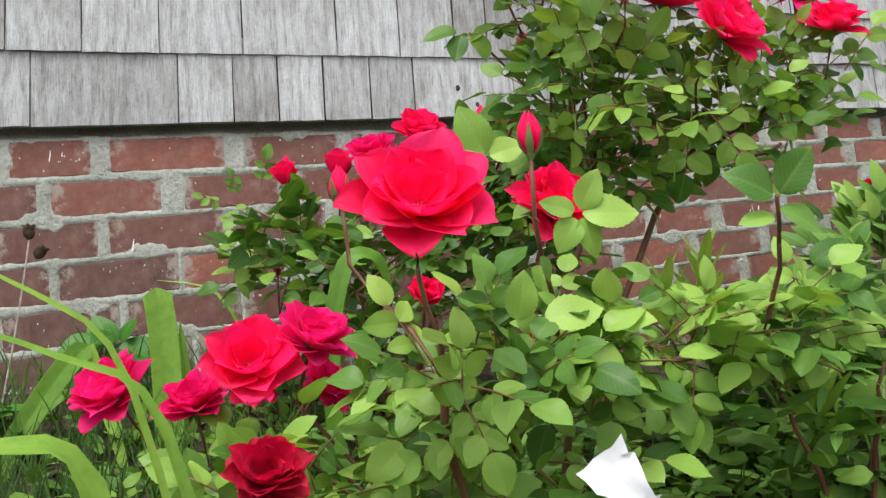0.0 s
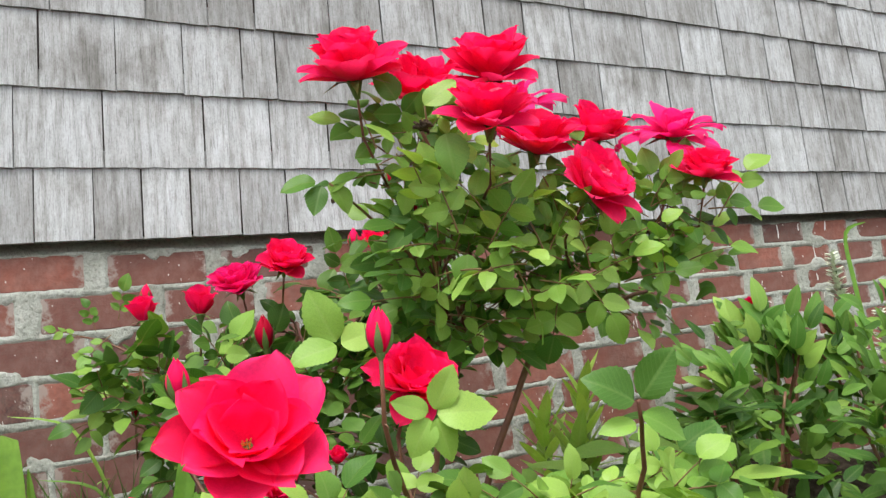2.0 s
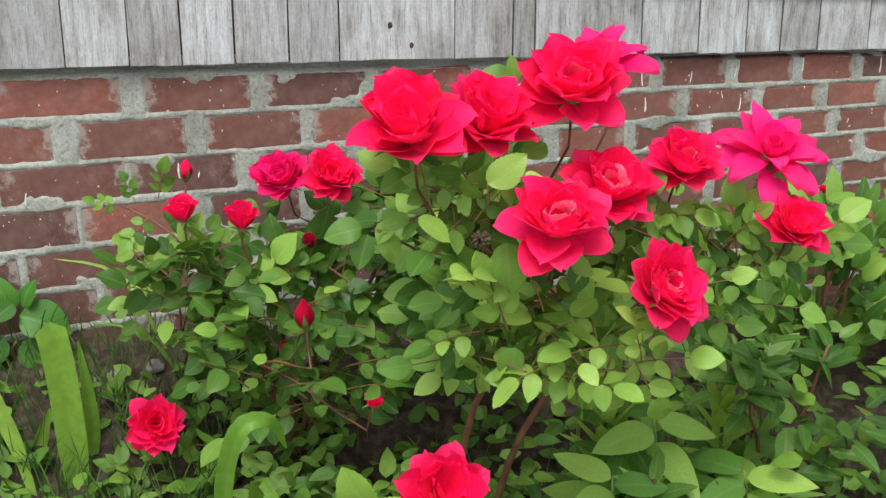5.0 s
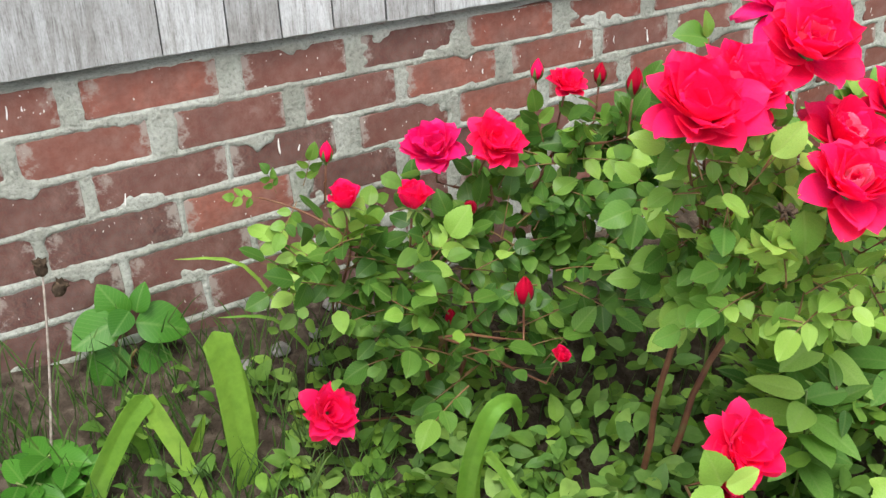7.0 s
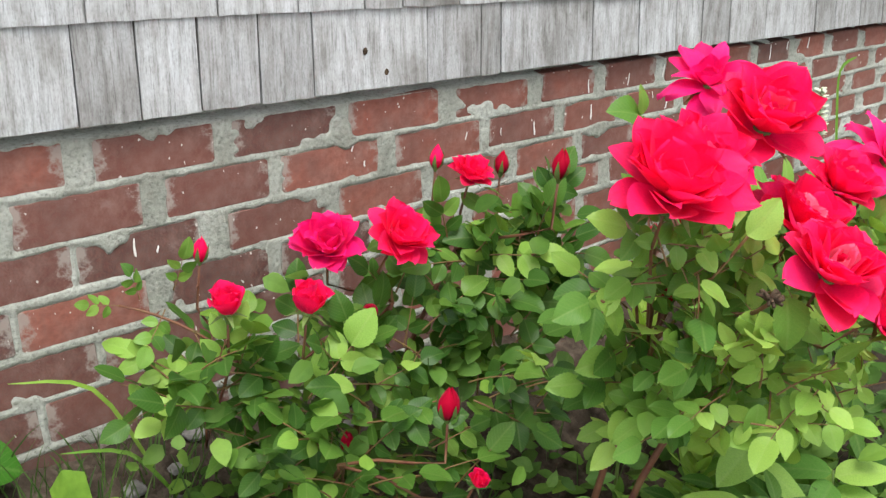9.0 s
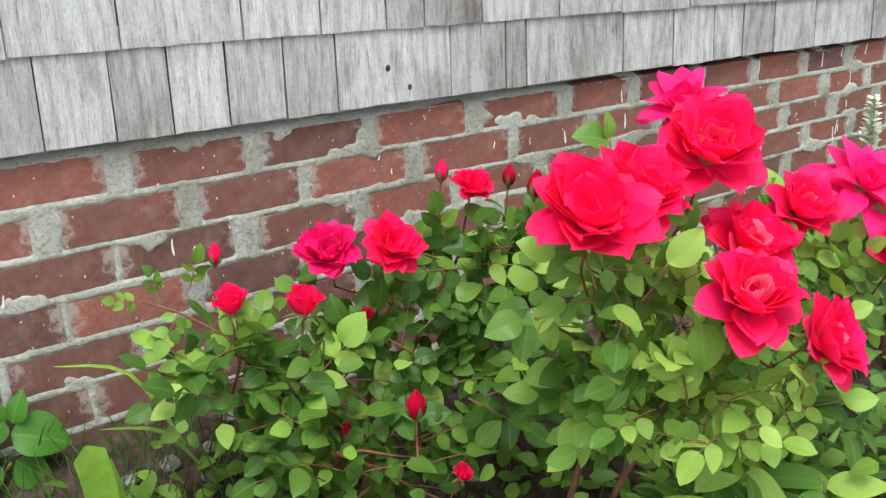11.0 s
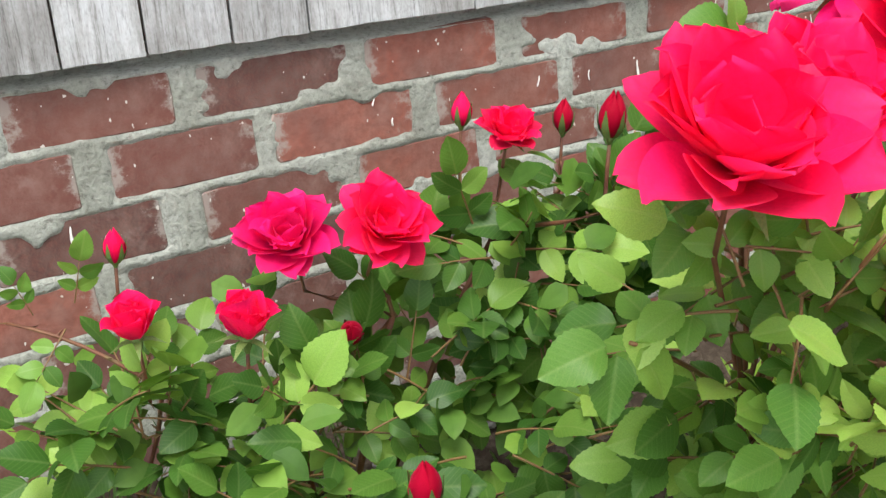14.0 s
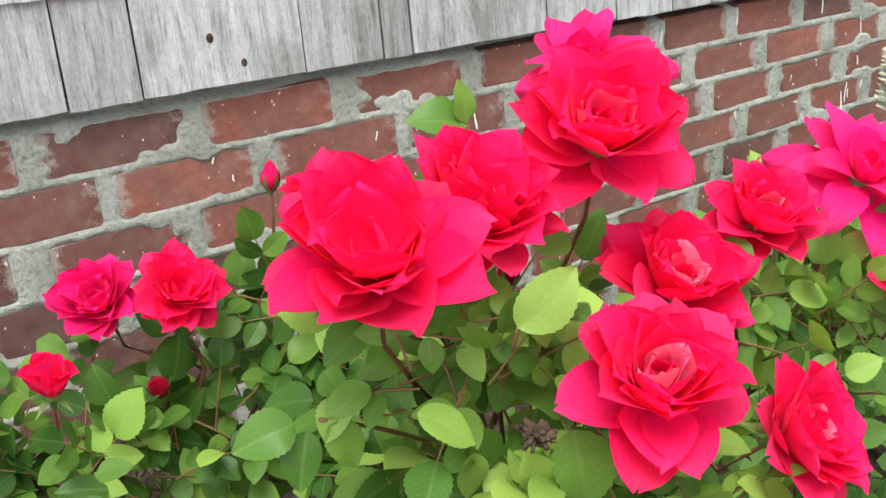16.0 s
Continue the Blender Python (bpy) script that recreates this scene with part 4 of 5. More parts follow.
# ---- low rose bush against the wall, with buds and half-open flowers ----
def make_wall_bush():
    b = thing("rose_bush", "low rose bush with half-open roses and buds against the brick wall", "rose bush")
    g = Vector((0.219, -0.219, ground_height(0.219, -0.219) - 0.02))
    tops = [Vector((0.093, -0.216, 0.363)), Vector((0.194, -0.264, 0.377)), Vector((0.291, -0.255, 0.399)), Vector((0.397, -0.236, 0.441)), Vector((0.167, -0.338, 0.253))]
    for i, t in enumerate(tops):
        cane(b, bend(g, t, (0.0, 0.0, 0.03), 8, 0.003), 0.0045, 0.0025, CANE, 70 + i)
    flowers = [
        ((0.076, -0.252, 0.433), (-0.05, -0.18, 0.98), 0.060, "red", "cup", tops[0]),
        ((0.154, -0.294, 0.432), (0.05, -0.18, 0.98), 0.066, "red", "cup", tops[1]),
        ((0.275, -0.290, 0.495), (0.05, -0.68, 0.72), 0.089, "red", "open", tops[2]),
        ((0.215, -0.231, 0.476), (-0.25, -0.5, 0.82), 0.092, "magenta", "open", tops[2]),
        ((0.421, -0.228, 0.530), (0.05, -0.35, 0.93), 0.064, "red", "open", tops[3]),
        ((0.078, -0.174, 0.469), (0.1, -0.1, 1), 0.033, "red", "bud", tops[0]),
        ((0.393, -0.192, 0.538), (0.05, -0.1, 1), 0.033, "red", "bud", tops[3]),
        ((0.498, -0.190, 0.513), (0.05, -0.1, 1), 0.035, "dark", "bud", tops[3]),
        ((0.418, -0.403, 0.578), (0.05, -0.1, 1), 0.037, "dark", "bud", tops[3]),
        ((0.227, -0.470, 0.360), (-0.1, -0.2, 1), 0.044, "dark", "bud", tops[4]),
        ((0.204, -0.291, 0.236), (0.0, -0.2, 1), 0.031, "dark", "bud", tops[4]),
        ((0.059, -0.216, 0.302), (0.0, -0.2, 1), 0.019, "dark", "bud", tops[0]),
        ((0.315, -0.405, 0.212), (0.1, -0.5, 0.8), 0.037, "red", "cup", tops[4]),
        ((0.248, -0.269, 0.396), (-0.2, -0.6, 0.6), 0.035, "dark", "bud", tops[2]),
        ((0.017, -0.272, 0.133), (0.1, -0.78, 0.58), 0.092, "red", "open", g),
    ]
    for i, (at, facing, size, tone, kind, fork) in enumerate(flowers):
        rose(b, at, facing, size, tone, kind, i + 30, "red", "fading magenta-red rose" if tone == "magenta" else "")
        stem_to(b, fork, at, facing, size, 0.0017, 90 + i)
    masses = [((0.070, -0.207, 0.320), (0.10, 0.08, 0.09)), ((0.183, -0.264, 0.313), (0.12, 0.10, 0.10)), ((0.302, -0.256, 0.346), (0.12, 0.10, 0.10)), ((0.398, -0.246, 0.420), (0.09, 0.08, 0.10)), ((0.232, -0.320, 0.232), (0.17, 0.13, 0.09)), ((0.385, -0.313, 0.297), (0.13, 0.10, 0.11)), ((0.498, -0.274, 0.443), (0.07, 0.05, 0.07))]
    leafy_shoots(b, masses, 185, 0.036, 5, young_share=0.08, grown=MATURE_LEAFLETS)
    inner_foliage(b, masses, 300, 0.032, 12)
    cane(b, bend(tops[0], (-0.016, -0.159, 0.429), (0, 0, 0.01), 6), 0.002, 0.0014, CANE, 77)
    for k, (at, along, size) in enumerate((((-0.016, -0.159, 0.429), (-1, -0.1, 0.3), 0.018), ((0.006, -0.168, 0.435), (-0.3, -0.2, 1.0), 0.018), ((0.028, -0.187, 0.425), (-0.6, -0.4, -0.6), 0.024), ((0.039, -0.187, 0.446), (0.2, -0.3, 0.9), 0.022))):
        rose_leaf(b, at, along, (0.1, -0.8, 0.5), size, 880 + k)
    return b


# ---- near rose bush, seen first, with the flower closest to the path ----
def make_near_bush():
    b = thing("rose_bush", "near rose bush with wide open red roses and pale young leaves", "rose bush")
    g = Vector((0.288, -0.771, ground_height(0.288, -0.771) - 0.02))
    f1, f2, f3 = Vector((0.188, -0.951, 0.089)), Vector((0.331, -0.804, 0.121)), Vector((0.527, -0.859, 0.119))
    cane(b, bend(g, f1, (-0.02, 0, 0), 7, 0.003), 0.005, 0.004, CANE, 130)
    cane(b, bend(g, f2, (0.02, 0, 0), 7, 0.003), 0.005, 0.004, CANE, 131)
    cane(b, bend(f2, f3, (0, 0, -0.02), 7, 0.003), 0.0045, 0.003, CANE, 132)
    cane(b, bend(f3, (0.504, -0.976, 0.238), (0.01, 0, 0), 6, 0.002), 0.003, 0.002, CANE, 133)
    flowers = [
        ((0.163, -1.034, 0.224), (-0.05, -0.84, 0.52), 0.138, "red", "open", "stamens", f1),
        ((0.019, -0.760, 0.124), (0.05, -0.85, 0.53), 0.115, "red", "open", "stamens", g),
        ((0.351, -0.743, 0.279), (0.15, -0.75, 0.60), 0.110, "red", "open", "red", f2),
        ((-0.131, -0.623, 0.109), (-0.5, -0.55, 0.66), 0.106, "magenta", "open", "red", g),
        ((-0.040, -0.722, 0.087), (-0.2, -0.5, 0.8), 0.084, "magenta", "open", "red", g),
        ((0.082, -0.745, 0.145), (0.3, -0.5, 0.8), 0.096, "magenta", "open", "red", g),
        ((0.093, -0.683, 0.104), (0.5, -0.6, 0.5), 0.072, "magenta", "open", "red", g),
        ((0.030, -0.930, 0.012), (0.1, -0.75, 0.65), 0.084, "dark", "open", "red", g),
        ((0.291, -0.915, 0.300), (0.02, -0.05, 1), 0.043, "red", "bud", "red", f2),
        ((0.263, -0.906, 0.084), (0.15, -0.1, 1), 0.041, "dark", "bud", "red", f2),
        ((0.414, -0.645, 0.142), (0.3, -0.7, 0.4), 0.074, "dark", "open", "red", f2),
        ((0.329, -0.689, 0.132), (0.0, -0.7, 0.4), 0.043, "dark", "cup", "red", f2),
        ((0.203, -0.758, 0.184), (0.0, -0.7, 0.4), 0.048, "red", "cup", "red", f1),
        ((0.116, -0.820, 0.278), (-0.1, -0.1, 1), 0.042, "red", "bud", "red", f1),
    ]
    for i, (at, facing, size, tone, kind, heart, fork) in enumerate(flowers):
        rose(b, at, facing, size, tone, kind, i + 60, heart, "magenta-red open rose" if tone == "magenta" else "deep crimson rose low in the bush" if tone == "dark" and kind == "open" else "", 6)
        stem_to(b, fork, at, facing, size, 0.0022, 140 + i)
    masses = [((0.225, -0.908, 0.097), (0.10, 0.09, 0.07)), ((0.320, -0.859, 0.126), (0.10, 0.09, 0.08)), ((0.440, -0.827, 0.125), (0.11, 0.08, 0.07)), ((0.264, -0.838, -0.005), (0.14, 0.10, 0.07)), ((0.573, -0.839, 0.128), (0.08, 0.07, 0.06)), ((0.057, -0.774, 0.006), (0.14, 0.09, 0.06))]
    leafy_shoots(b, masses, 165, 0.036, 7, young_share=0.6, facing=0.3)
    inner_foliage(b, masses, 120, 0.032, 15)
    for k, (at, along, n, s, y) in enumerate([
        ((0.264, -0.832, 0.322), (-0.45, -0.10, 0.90), (-0.3, -0.9, 0.2), 0.057, True),
        ((0.264, -0.834, 0.318), (-1.0, -0.2, -0.22), (-0.1, -0.8, 0.5), 0.048, True),
        ((0.268, -0.834, 0.320), (0.9, -0.3, 0.30), (0.2, -0.9, 0.3), 0.038, True),
        ((0.334, -0.895, 0.246), (-0.75, -0.2, 0.30), (-0.1, -0.95, 0.2), 0.034, True),
        ((0.340, -0.895, 0.248), (0.45, -0.2, 0.85), (0.2, -0.95, 0.2), 0.044, True),
        ((0.342, -0.895, 0.244), (1.0, -0.2, 0.05), (0.1, -0.9, 0.4), 0.056, True),
        ((0.335, -0.895, 0.240), (-0.5, -0.2, -0.75), (0.0, -0.95, 0.3), 0.038, True),
        ((0.341, -0.895, 0.240), (0.3, -0.2, -0.85), (0.0, -0.95, 0.3), 0.040, True),
        ((0.500, -0.976, 0.238), (-0.85, -0.2, 0.5), (-0.2, -0.9, 0.3), 0.048, False),
        ((0.507, -0.976, 0.240), (0.6, -0.2, 0.75), (0.2, -0.9, 0.3), 0.054, False),
        ((0.507, -0.974, 0.226), (0.75, -0.2, -0.4), (0.1, -0.8, 0.5), 0.044, False),
        ((0.500, -0.974, 0.218), (-0.9, -0.2, 0.05), (0.0, -0.7, 0.6), 0.034, True),
        ((0.260, -0.943, 0.138), (0.15, -0.3, 1.0), (0.0, -0.95, 0.3), 0.046, True),
        ((0.285, -0.938, 0.138), (1.0, -0.2, 0.25), (0.1, -0.8, 0.5), 0.056, True),
        ((0.261, -0.940, 0.122), (0.45, -0.3, -0.8), (0.2, -0.9, 0.3), 0.052, True),
        ((0.249, -0.938, 0.111), (-0.1, -0.3, -0.9), (-0.1, -0.9, 0.3), 0.036, True),
    ]):
        hero_leaf(b, at, along, n, s, y, k)
    return b


make_tall_bush()
make_wall_bush()
make_near_bush()

WEED = make_leaf_material("weed_leaf", [(0.0, (0.07, 0.16, 0.035)), (0.6, (0.13, 0.25, 0.05)), (1.0, (0.2, 0.33, 0.07))], 0.5, 0.25, island=True)


# ---- strap-leaved clumps ----
def strap_clump(label, leaves, group="strap-leaved clumps"):
    c = thing("daylily_clump", label, "daylily", group)
    for pts, width, n, *blunt in leaves:
        p = [Vector(q) for q in pts]
        line = []
        for i in range(len(p) - 1):
            a, b = p[max(i - 1, 0)], p[min(i + 2, len(p) - 1)]
            for k in range(4):
                t = k / 4
                line.append(0.5 * ((2 * p[i]) + (p[i + 1] - a) * t + (2 * a - 5 * p[i] + 4 * p[i + 1] - b) * t * t + (3 * p[i] - a - 3 * p[i + 1] + b) * t ** 3))
        line.append(p[-1])
        v, f = blade_data(line, width, n, 0.25, 0.01 if blunt else 0.15)
        child("leaf_blade", mesh_of("leaf_blade", v, f, BLADE), c)
    return c


def gh(x, y, d=0.0):
    return (x, y, ground_height(x, y) + d)


strap_clump("daylily clump with long arching bright green leaves", [
    ([gh(0.017, -0.971), (-0.047, -1.000, 0.058), (-0.124, -1.035, 0.119), (-0.237, -1.067, 0.158)], 0.012, (0.2, -0.6, 0.8)),
    ([gh(-0.006, -0.925), (-0.077, -0.962, 0.096), (-0.147, -1.001, 0.174), (-0.235, -1.031, 0.209)], 0.008, (0.3, -0.7, 0.7)),
    ([gh(-0.057, -0.970), (-0.108, -0.991, 0.018), (-0.172, -1.020, 0.052), (-0.260, -1.042, 0.047)], 0.03, (0.2, -0.5, 0.85)),
])
strap_clump("daylily clump with broad bent leaves before the wall", [
    ([gh(-0.103, -0.246), (-0.105, -0.246, 0.126), (-0.110, -0.244, 0.222), (-0.119, -0.240, 0.289)], 0.042, (0.15, -1, 0.25), "blunt"),
    ([gh(-0.083, -0.214), (-0.080, -0.210, 0.125), (-0.088, -0.205, 0.242)], 0.022, (0.5, -1, 0.2)),
    ([gh(-0.341, -0.255), (-0.303, -0.243, 0.100), (-0.252, -0.233, 0.176), (-0.216, -0.230, 0.211)], 0.034, (0.35, -0.9, 0.35), "blunt"),
    ([(-0.218, -0.229, 0.210), (-0.203, -0.232, 0.161), (-0.181, -0.239, 0.091), (-0.157, -0.262, -0.015)], 0.026, (-0.2, -0.95, 0.3)),
    ([gh(-0.222, -0.184), (-0.228, -0.184, 0.109), (-0.259, -0.201, 0.142), (-0.316, -0.233, 0.066)], 0.026, (-0.3, -0.9, 0.3)),
    ([gh(-0.178, -0.186), (-0.164, -0.186, 0.068), (-0.140, -0.195, 0.133)], 0.024, (0.3, -0.9, 0.3)),
])
strap_clump("daylily clump with bent leaves between the rose bushes", [
    ([gh(0.122, -0.504), (0.115, -0.526, 0.147), (0.138, -0.545, 0.261), (0.177, -0.536, 0.269), (0.195, -0.523, 0.223)], 0.024, (-0.2, -0.8, 0.5)),
    ([gh(0.165, -0.458), (0.153, -0.464, 0.090), (0.165, -0.488, 0.156), (0.215, -0.521, 0.053)], 0.02, (0.2, -0.9, 0.3)),
])
strap_clump("single long strap leaf arching through the bed", [
    ([gh(0.756, -0.665), (0.674, -0.720, 0.089), (0.594, -0.774, 0.118), (0.499, -0.795, 0.123)], 0.014, (0.0, -0.5, 0.85)),
])

strap_clump("single tall strap leaf bending over before the wall", [
    ([gh(1.334, -0.172), (1.309, -0.125, 0.323), (1.304, -0.104, 0.462), (1.311, -0.092, 0.546), (1.357, -0.089, 0.566)], 0.013, (0.3, -0.9, 0.3)),
])


# ---- broad-leaved plants ----
def oval_leaf(name, mat, length, width, seed, droop=0.2):
    return mesh_of(name, *leaf_grid(length, width, 0.22, droop, 0.0, 12, 0.78, 0.02, seed), mat)


WIDE = [oval_leaf("leaf", SMOOTH, 1.0, 0.72, s, 0.15 + 0.1 * s) for s in range(3)]
LANCE = [oval_leaf("leaf", BROAD, 1.0, 0.52, s + 4, 0.15 + 0.1 * s) for s in range(3)]
LILY_LEAF = [oval_leaf("leaf", FRESH, 1.0, 0.34, s + 40, 0.05) for s in range(3)]
RED_LEAF = [oval_leaf("leaf", RUSSET, 1.0, 0.5, 50, 0.2)]
# lance leaves in a darker green that stands in for shade in the shrubs
SHADE_LANCE = [oval_leaf("leaf", MATURE, 1.0, 0.42, s + 60, 0.15 + 0.1 * s) for s in range(3)]
NARROW = [oval_leaf("leaf", BROAD, 1.0, 0.2, s + 8, 0.1) for s in range(2)]


def leafy_plant(name, label, category, base, top, kinds, count, size, spread, seed, r=0.0025, up=0.3, low=0.25, group=""):
    """A stalk with leaves standing round it."""
    rng = random.Random(seed)
    p = thing(name, label, category, group)
    pts = bend(base, top, (rng.uniform(-0.02, 0.02), 0, 0), 8, 0.002, rng)
    v, f = tube_data(pts, r, r * 0.6, 6)
    child("stalk", mesh_of("stalk", v, f, GREEN_STEM), p)
    base, top = Vector(base), Vector(top)
    for i in range(count):
        t = low + (1 - low) * (i + 0.5) / count
        az = i * 2.4 + rng.uniform(-0.3, 0.3)
        d = Vector((math.cos(az), math.sin(az), up + rng.uniform(-0.25, 0.25)))
        n = Vector((-math.cos(az) * 0.4, -math.sin(az) * 0.4 - 0.45, 1))
        at = pts[min(8, int(t * 8))].lerp(pts[min(8, int(t * 8) + 1)], t * 8 % 1)
        child("leaf", rng.choice(kinds), p, frame_of(at + d * spread * rng.uniform(0.1, 0.5), d, n, size * rng.uniform(0.75, 1.15)))
    return p


ROUND = [oval_leaf("leaf", SMOOTH, 1.0, 0.84, q + 20, 0.12 + 0.1 * q) for q in range(3)]


def wall_seedling():
    """The broad-leaved plant that stands against the bricks."""
    p = thing("broadleaf_seedling", "young plant with large smooth round green leaves against the bricks", "plant", "broad-leaved seedlings")
    for foot, top in (((-0.228, -0.050), (-0.214, -0.055, 0.239)), ((-0.207, -0.051), (-0.202, -0.062, 0.185))):
        v, f = tube_data(bend(gh(*foot), top, (-0.008, 0, 0), 7), 0.0028, 0.0018, 6)
        child("stalk", mesh_of("stalk", v, f, RED_STALK), p)
    leaves = [
        ((-0.227, -0.123, 0.269), (-1.0, -0.30, -0.25), (-0.1, -0.75, 0.65), 0.078),
        ((-0.215, -0.114, 0.263), (-0.45, 0.10, 0.90), (0.0, -0.92, 0.35), 0.064),
        ((-0.199, -0.116, 0.269), (0.25, 0.05, 1.0), (-0.75, -0.7, 0.1), 0.046),
        ((-0.210, -0.127, 0.280), (-0.55, -0.60, -0.25), (0.1, -0.75, 0.6), 0.048),
        ((-0.204, -0.125, 0.259), (1.0, -0.25, -0.28), (0.1, -0.75, 0.6), 0.082),
        ((-0.229, -0.130, 0.226), (-0.65, -0.40, -0.65), (-0.1, -0.88, 0.45), 0.072),
        ((-0.204, -0.124, 0.215), (0.70, -0.25, -0.60), (0.2, -0.85, 0.5), 0.062),
        ((-0.230, -0.139, 0.172), (-0.60, -0.40, -0.65), (-0.1, -0.9, 0.4), 0.074),
        ((-0.202, -0.129, 0.173), (0.75, -0.2, -0.55), (0.2, -0.85, 0.5), 0.058),
        ((-0.225, -0.133, 0.107), (0.3, -0.5, -0.5), (0.1, -0.85, 0.5), 0.060),
    ]
    for k, (at, along, n, size) in enumerate(leaves):
        child("leaf", ROUND[k % 3], p, frame_of(Vector(at) + Vector((0.008, 0.075, -0.036)), along, n, size))


wall_seedling()
for k in range(4):
    rng = random.Random(330 + k)
    x, y = -0.40 + 0.024 * k, -0.16 - 0.07 * rng.random()
    leafy_plant("broadleaf_seedling", "young broad-leaved plant with smooth green oval leaves", "plant", gh(x, y), (x, y - 0.02, 0.11 + 0.05 * rng.random()), WIDE, 8, 0.052, 0.015, 330 + k, group="broad-leaved seedlings")


# shrubs beyond the roses
def shrub(label, centre, radius, count, kinds, size, seed, canes=5, facing=0.0):
    rng = random.Random(seed)
    p = thing("garden_shrub", label, "shrub", "shrubs along the wall")
    c, r = Vector(centre), Vector(radius)
    g = Vector(gh(c.x, c.y))
    tips = []
    for i in range(canes):
        tip = c + Vector((rng.uniform(-0.7, 0.7) * r.x, rng.uniform(-0.7, 0.5) * r.y, rng.uniform(0.3, 1.0) * r.z))
        v, f = tube_data(bend(g, tip, (0, 0, 0.01), 8, 0.004, rng), 0.004, 0.002, 6)
        child("branch", mesh_of("branch", v, f, CANE if i % 2 else GREEN_STEM), p)
        tips.append(tip)
    for i in range(count):
        if i < count * 0.55:
            tip = tips[i % canes]
            az = rng.uniform(0, 6.28)
            d = Vector((math.cos(az), math.sin(az), rng.uniform(0.0, 1.0)))
            at = tip - Vector((0, 0, rng.uniform(0, 0.05)))
        else:
            u = Vector((rng.uniform(-1, 1), rng.uniform(-1, 0.6), rng.uniform(-1, 1)))
            if u.length > 1:
                u.normalize()
            at = c + Vector((u.x * r.x, u.y * r.y, u.z * r.z))
            d = Vector((u.x, u.y, rng.uniform(-0.4, 0.7)))
        n = Vector((rng.uniform(-0.4, 0.4), rng.uniform(-0.9, 0) - facing, 1))
        d.z += facing * 0.6
        child("leaf", rng.choice(kinds), p, frame_of(at, d, n, size * rng.uniform(0.7, 1.2)))
    inner_foliage(p, [(c - Vector((0, -0.02, 0.03)), r)], 130, size * 0.7, seed + 1)
    return p


shrub("leafy green shrub with smooth pointed leaves by the wall", (1.056, -0.192, 0.271), (0.13, 0.12, 0.13), 190, LANCE + SHADE_LANCE + LANCE, 0.050, 401, 9, 1.1)
shrub("leafy green shrub with reddish young shoots by the wall", (1.260, -0.230, 0.275), (0.13, 0.14, 0.13), 160, LANCE + SHADE_LANCE + LANCE + RED_LEAF, 0.046, 402, 9, 1.1)
shrub("low green shrub filling the bed beyond the roses", (0.910, -0.389, 0.154), (0.17, 0.16, 0.12), 90, SHADE_LANCE, 0.055, 403, 6)
shrub("low green shrub in the bed", (0.733, -0.523, 0.086), (0.16, 0.14, 0.11), 90, SHADE_LANCE + NARROW, 0.055, 404, 6)
shrub("low green shrub in the bed", (1.227, -0.534, 0.118), (0.22, 0.2, 0.14), 100, SHADE_LANCE, 0.06, 405, 6)
shrub("low green foliage in front of the bed", (0.649, -0.782, -0.001), (0.15, 0.12, 0.09), 80, LANCE + NARROW, 0.05, 406, 6)


for k, (x, y, z) in enumerate(((0.672, -0.498, 0.224), (0.780, -0.556, 0.162), (0.596, -0.574, 0.181))):
    leafy_plant("leafy_lily", "leafy plant with long glossy drooping leaves", "plant", gh(x, y), (x, y - 0.01, z), LANCE, 15, 0.085, 0.01, 360 + k, up=0.1, low=0.45, group="long-leaved plants")


# lily stalks with narrow leaves in whorls
def lily(base, top, size, seed):
    rng = random.Random(seed)
    p = thing("lily_stalk", "lily stalk with narrow upright green leaves at its tip", "lily", "lily stalks")
    v, f = tube_data(bend(base, top, (0.005, 0, 0), 6), 0.0035, 0.0025, 6)
    child("stalk", mesh_of("stalk", v, f, GREEN_STEM), p)
    for i in range(20):
        az = i * 2.4
        t = 1 - 0.45 * (i / 20)
        d = Vector((math.cos(az), math.sin(az), 2.2 - 2.2 * (i / 20)))
        at = Vector(base).lerp(Vector(top), t)
        child("leaf", rng.choice(LILY_LEAF), p, frame_of(at, d, Vector((-math.cos(az), -math.sin(az), 0.8)), size * rng.uniform(0.8, 1.15)))
    return p


for k, (x, y, z) in enumerate(((0.711, -0.268, 0.284), (0.628, -0.318, 0.249), (0.619, -0.477, 0.206), (0.805, -0.432, 0.185), (0.619, -0.770, 0.081))):
    lily(gh(x, y), (x, y, z), 0.066, 500 + k)


def pale_spike(x, y, z, seed):
    """A woolly pale flower spike."""
    rng = random.Random(seed)
    p = thing("flower_spike", "pale grey-green woolly flower spike", "flower", "pale spikes")
    v, f = tube_data(bend(gh(x, y), (x, y, z), (0.01, 0, 0), 8), 0.002, 0.0015, 6)
    child("stalk", mesh_of("stalk", v, f, GREEN_STEM), p)
    verts, faces = [], []
    lv, lf = leaf_grid(1.0, 0.4, 0.2, 0.1, 0.0, 4, 0.8, 0.02, 1)
    for i in range(110):
        az, t = rng.uniform(0, 6.28), rng.random()
        d = Vector((math.cos(az), math.sin(az), 0.5))
        m = frame_of((x, y, z - 0.09 * t), d, (0, -0.6, 1), 0.014 + 0.010 * t)
        n0 = len(verts)
        verts += [m @ Vector(q) for q in lv]
        faces += [tuple(n0 + k for k in q) for q in lf]
    child("flower_head", mesh_of("flower_head", verts, faces, PALE), p)
    return p


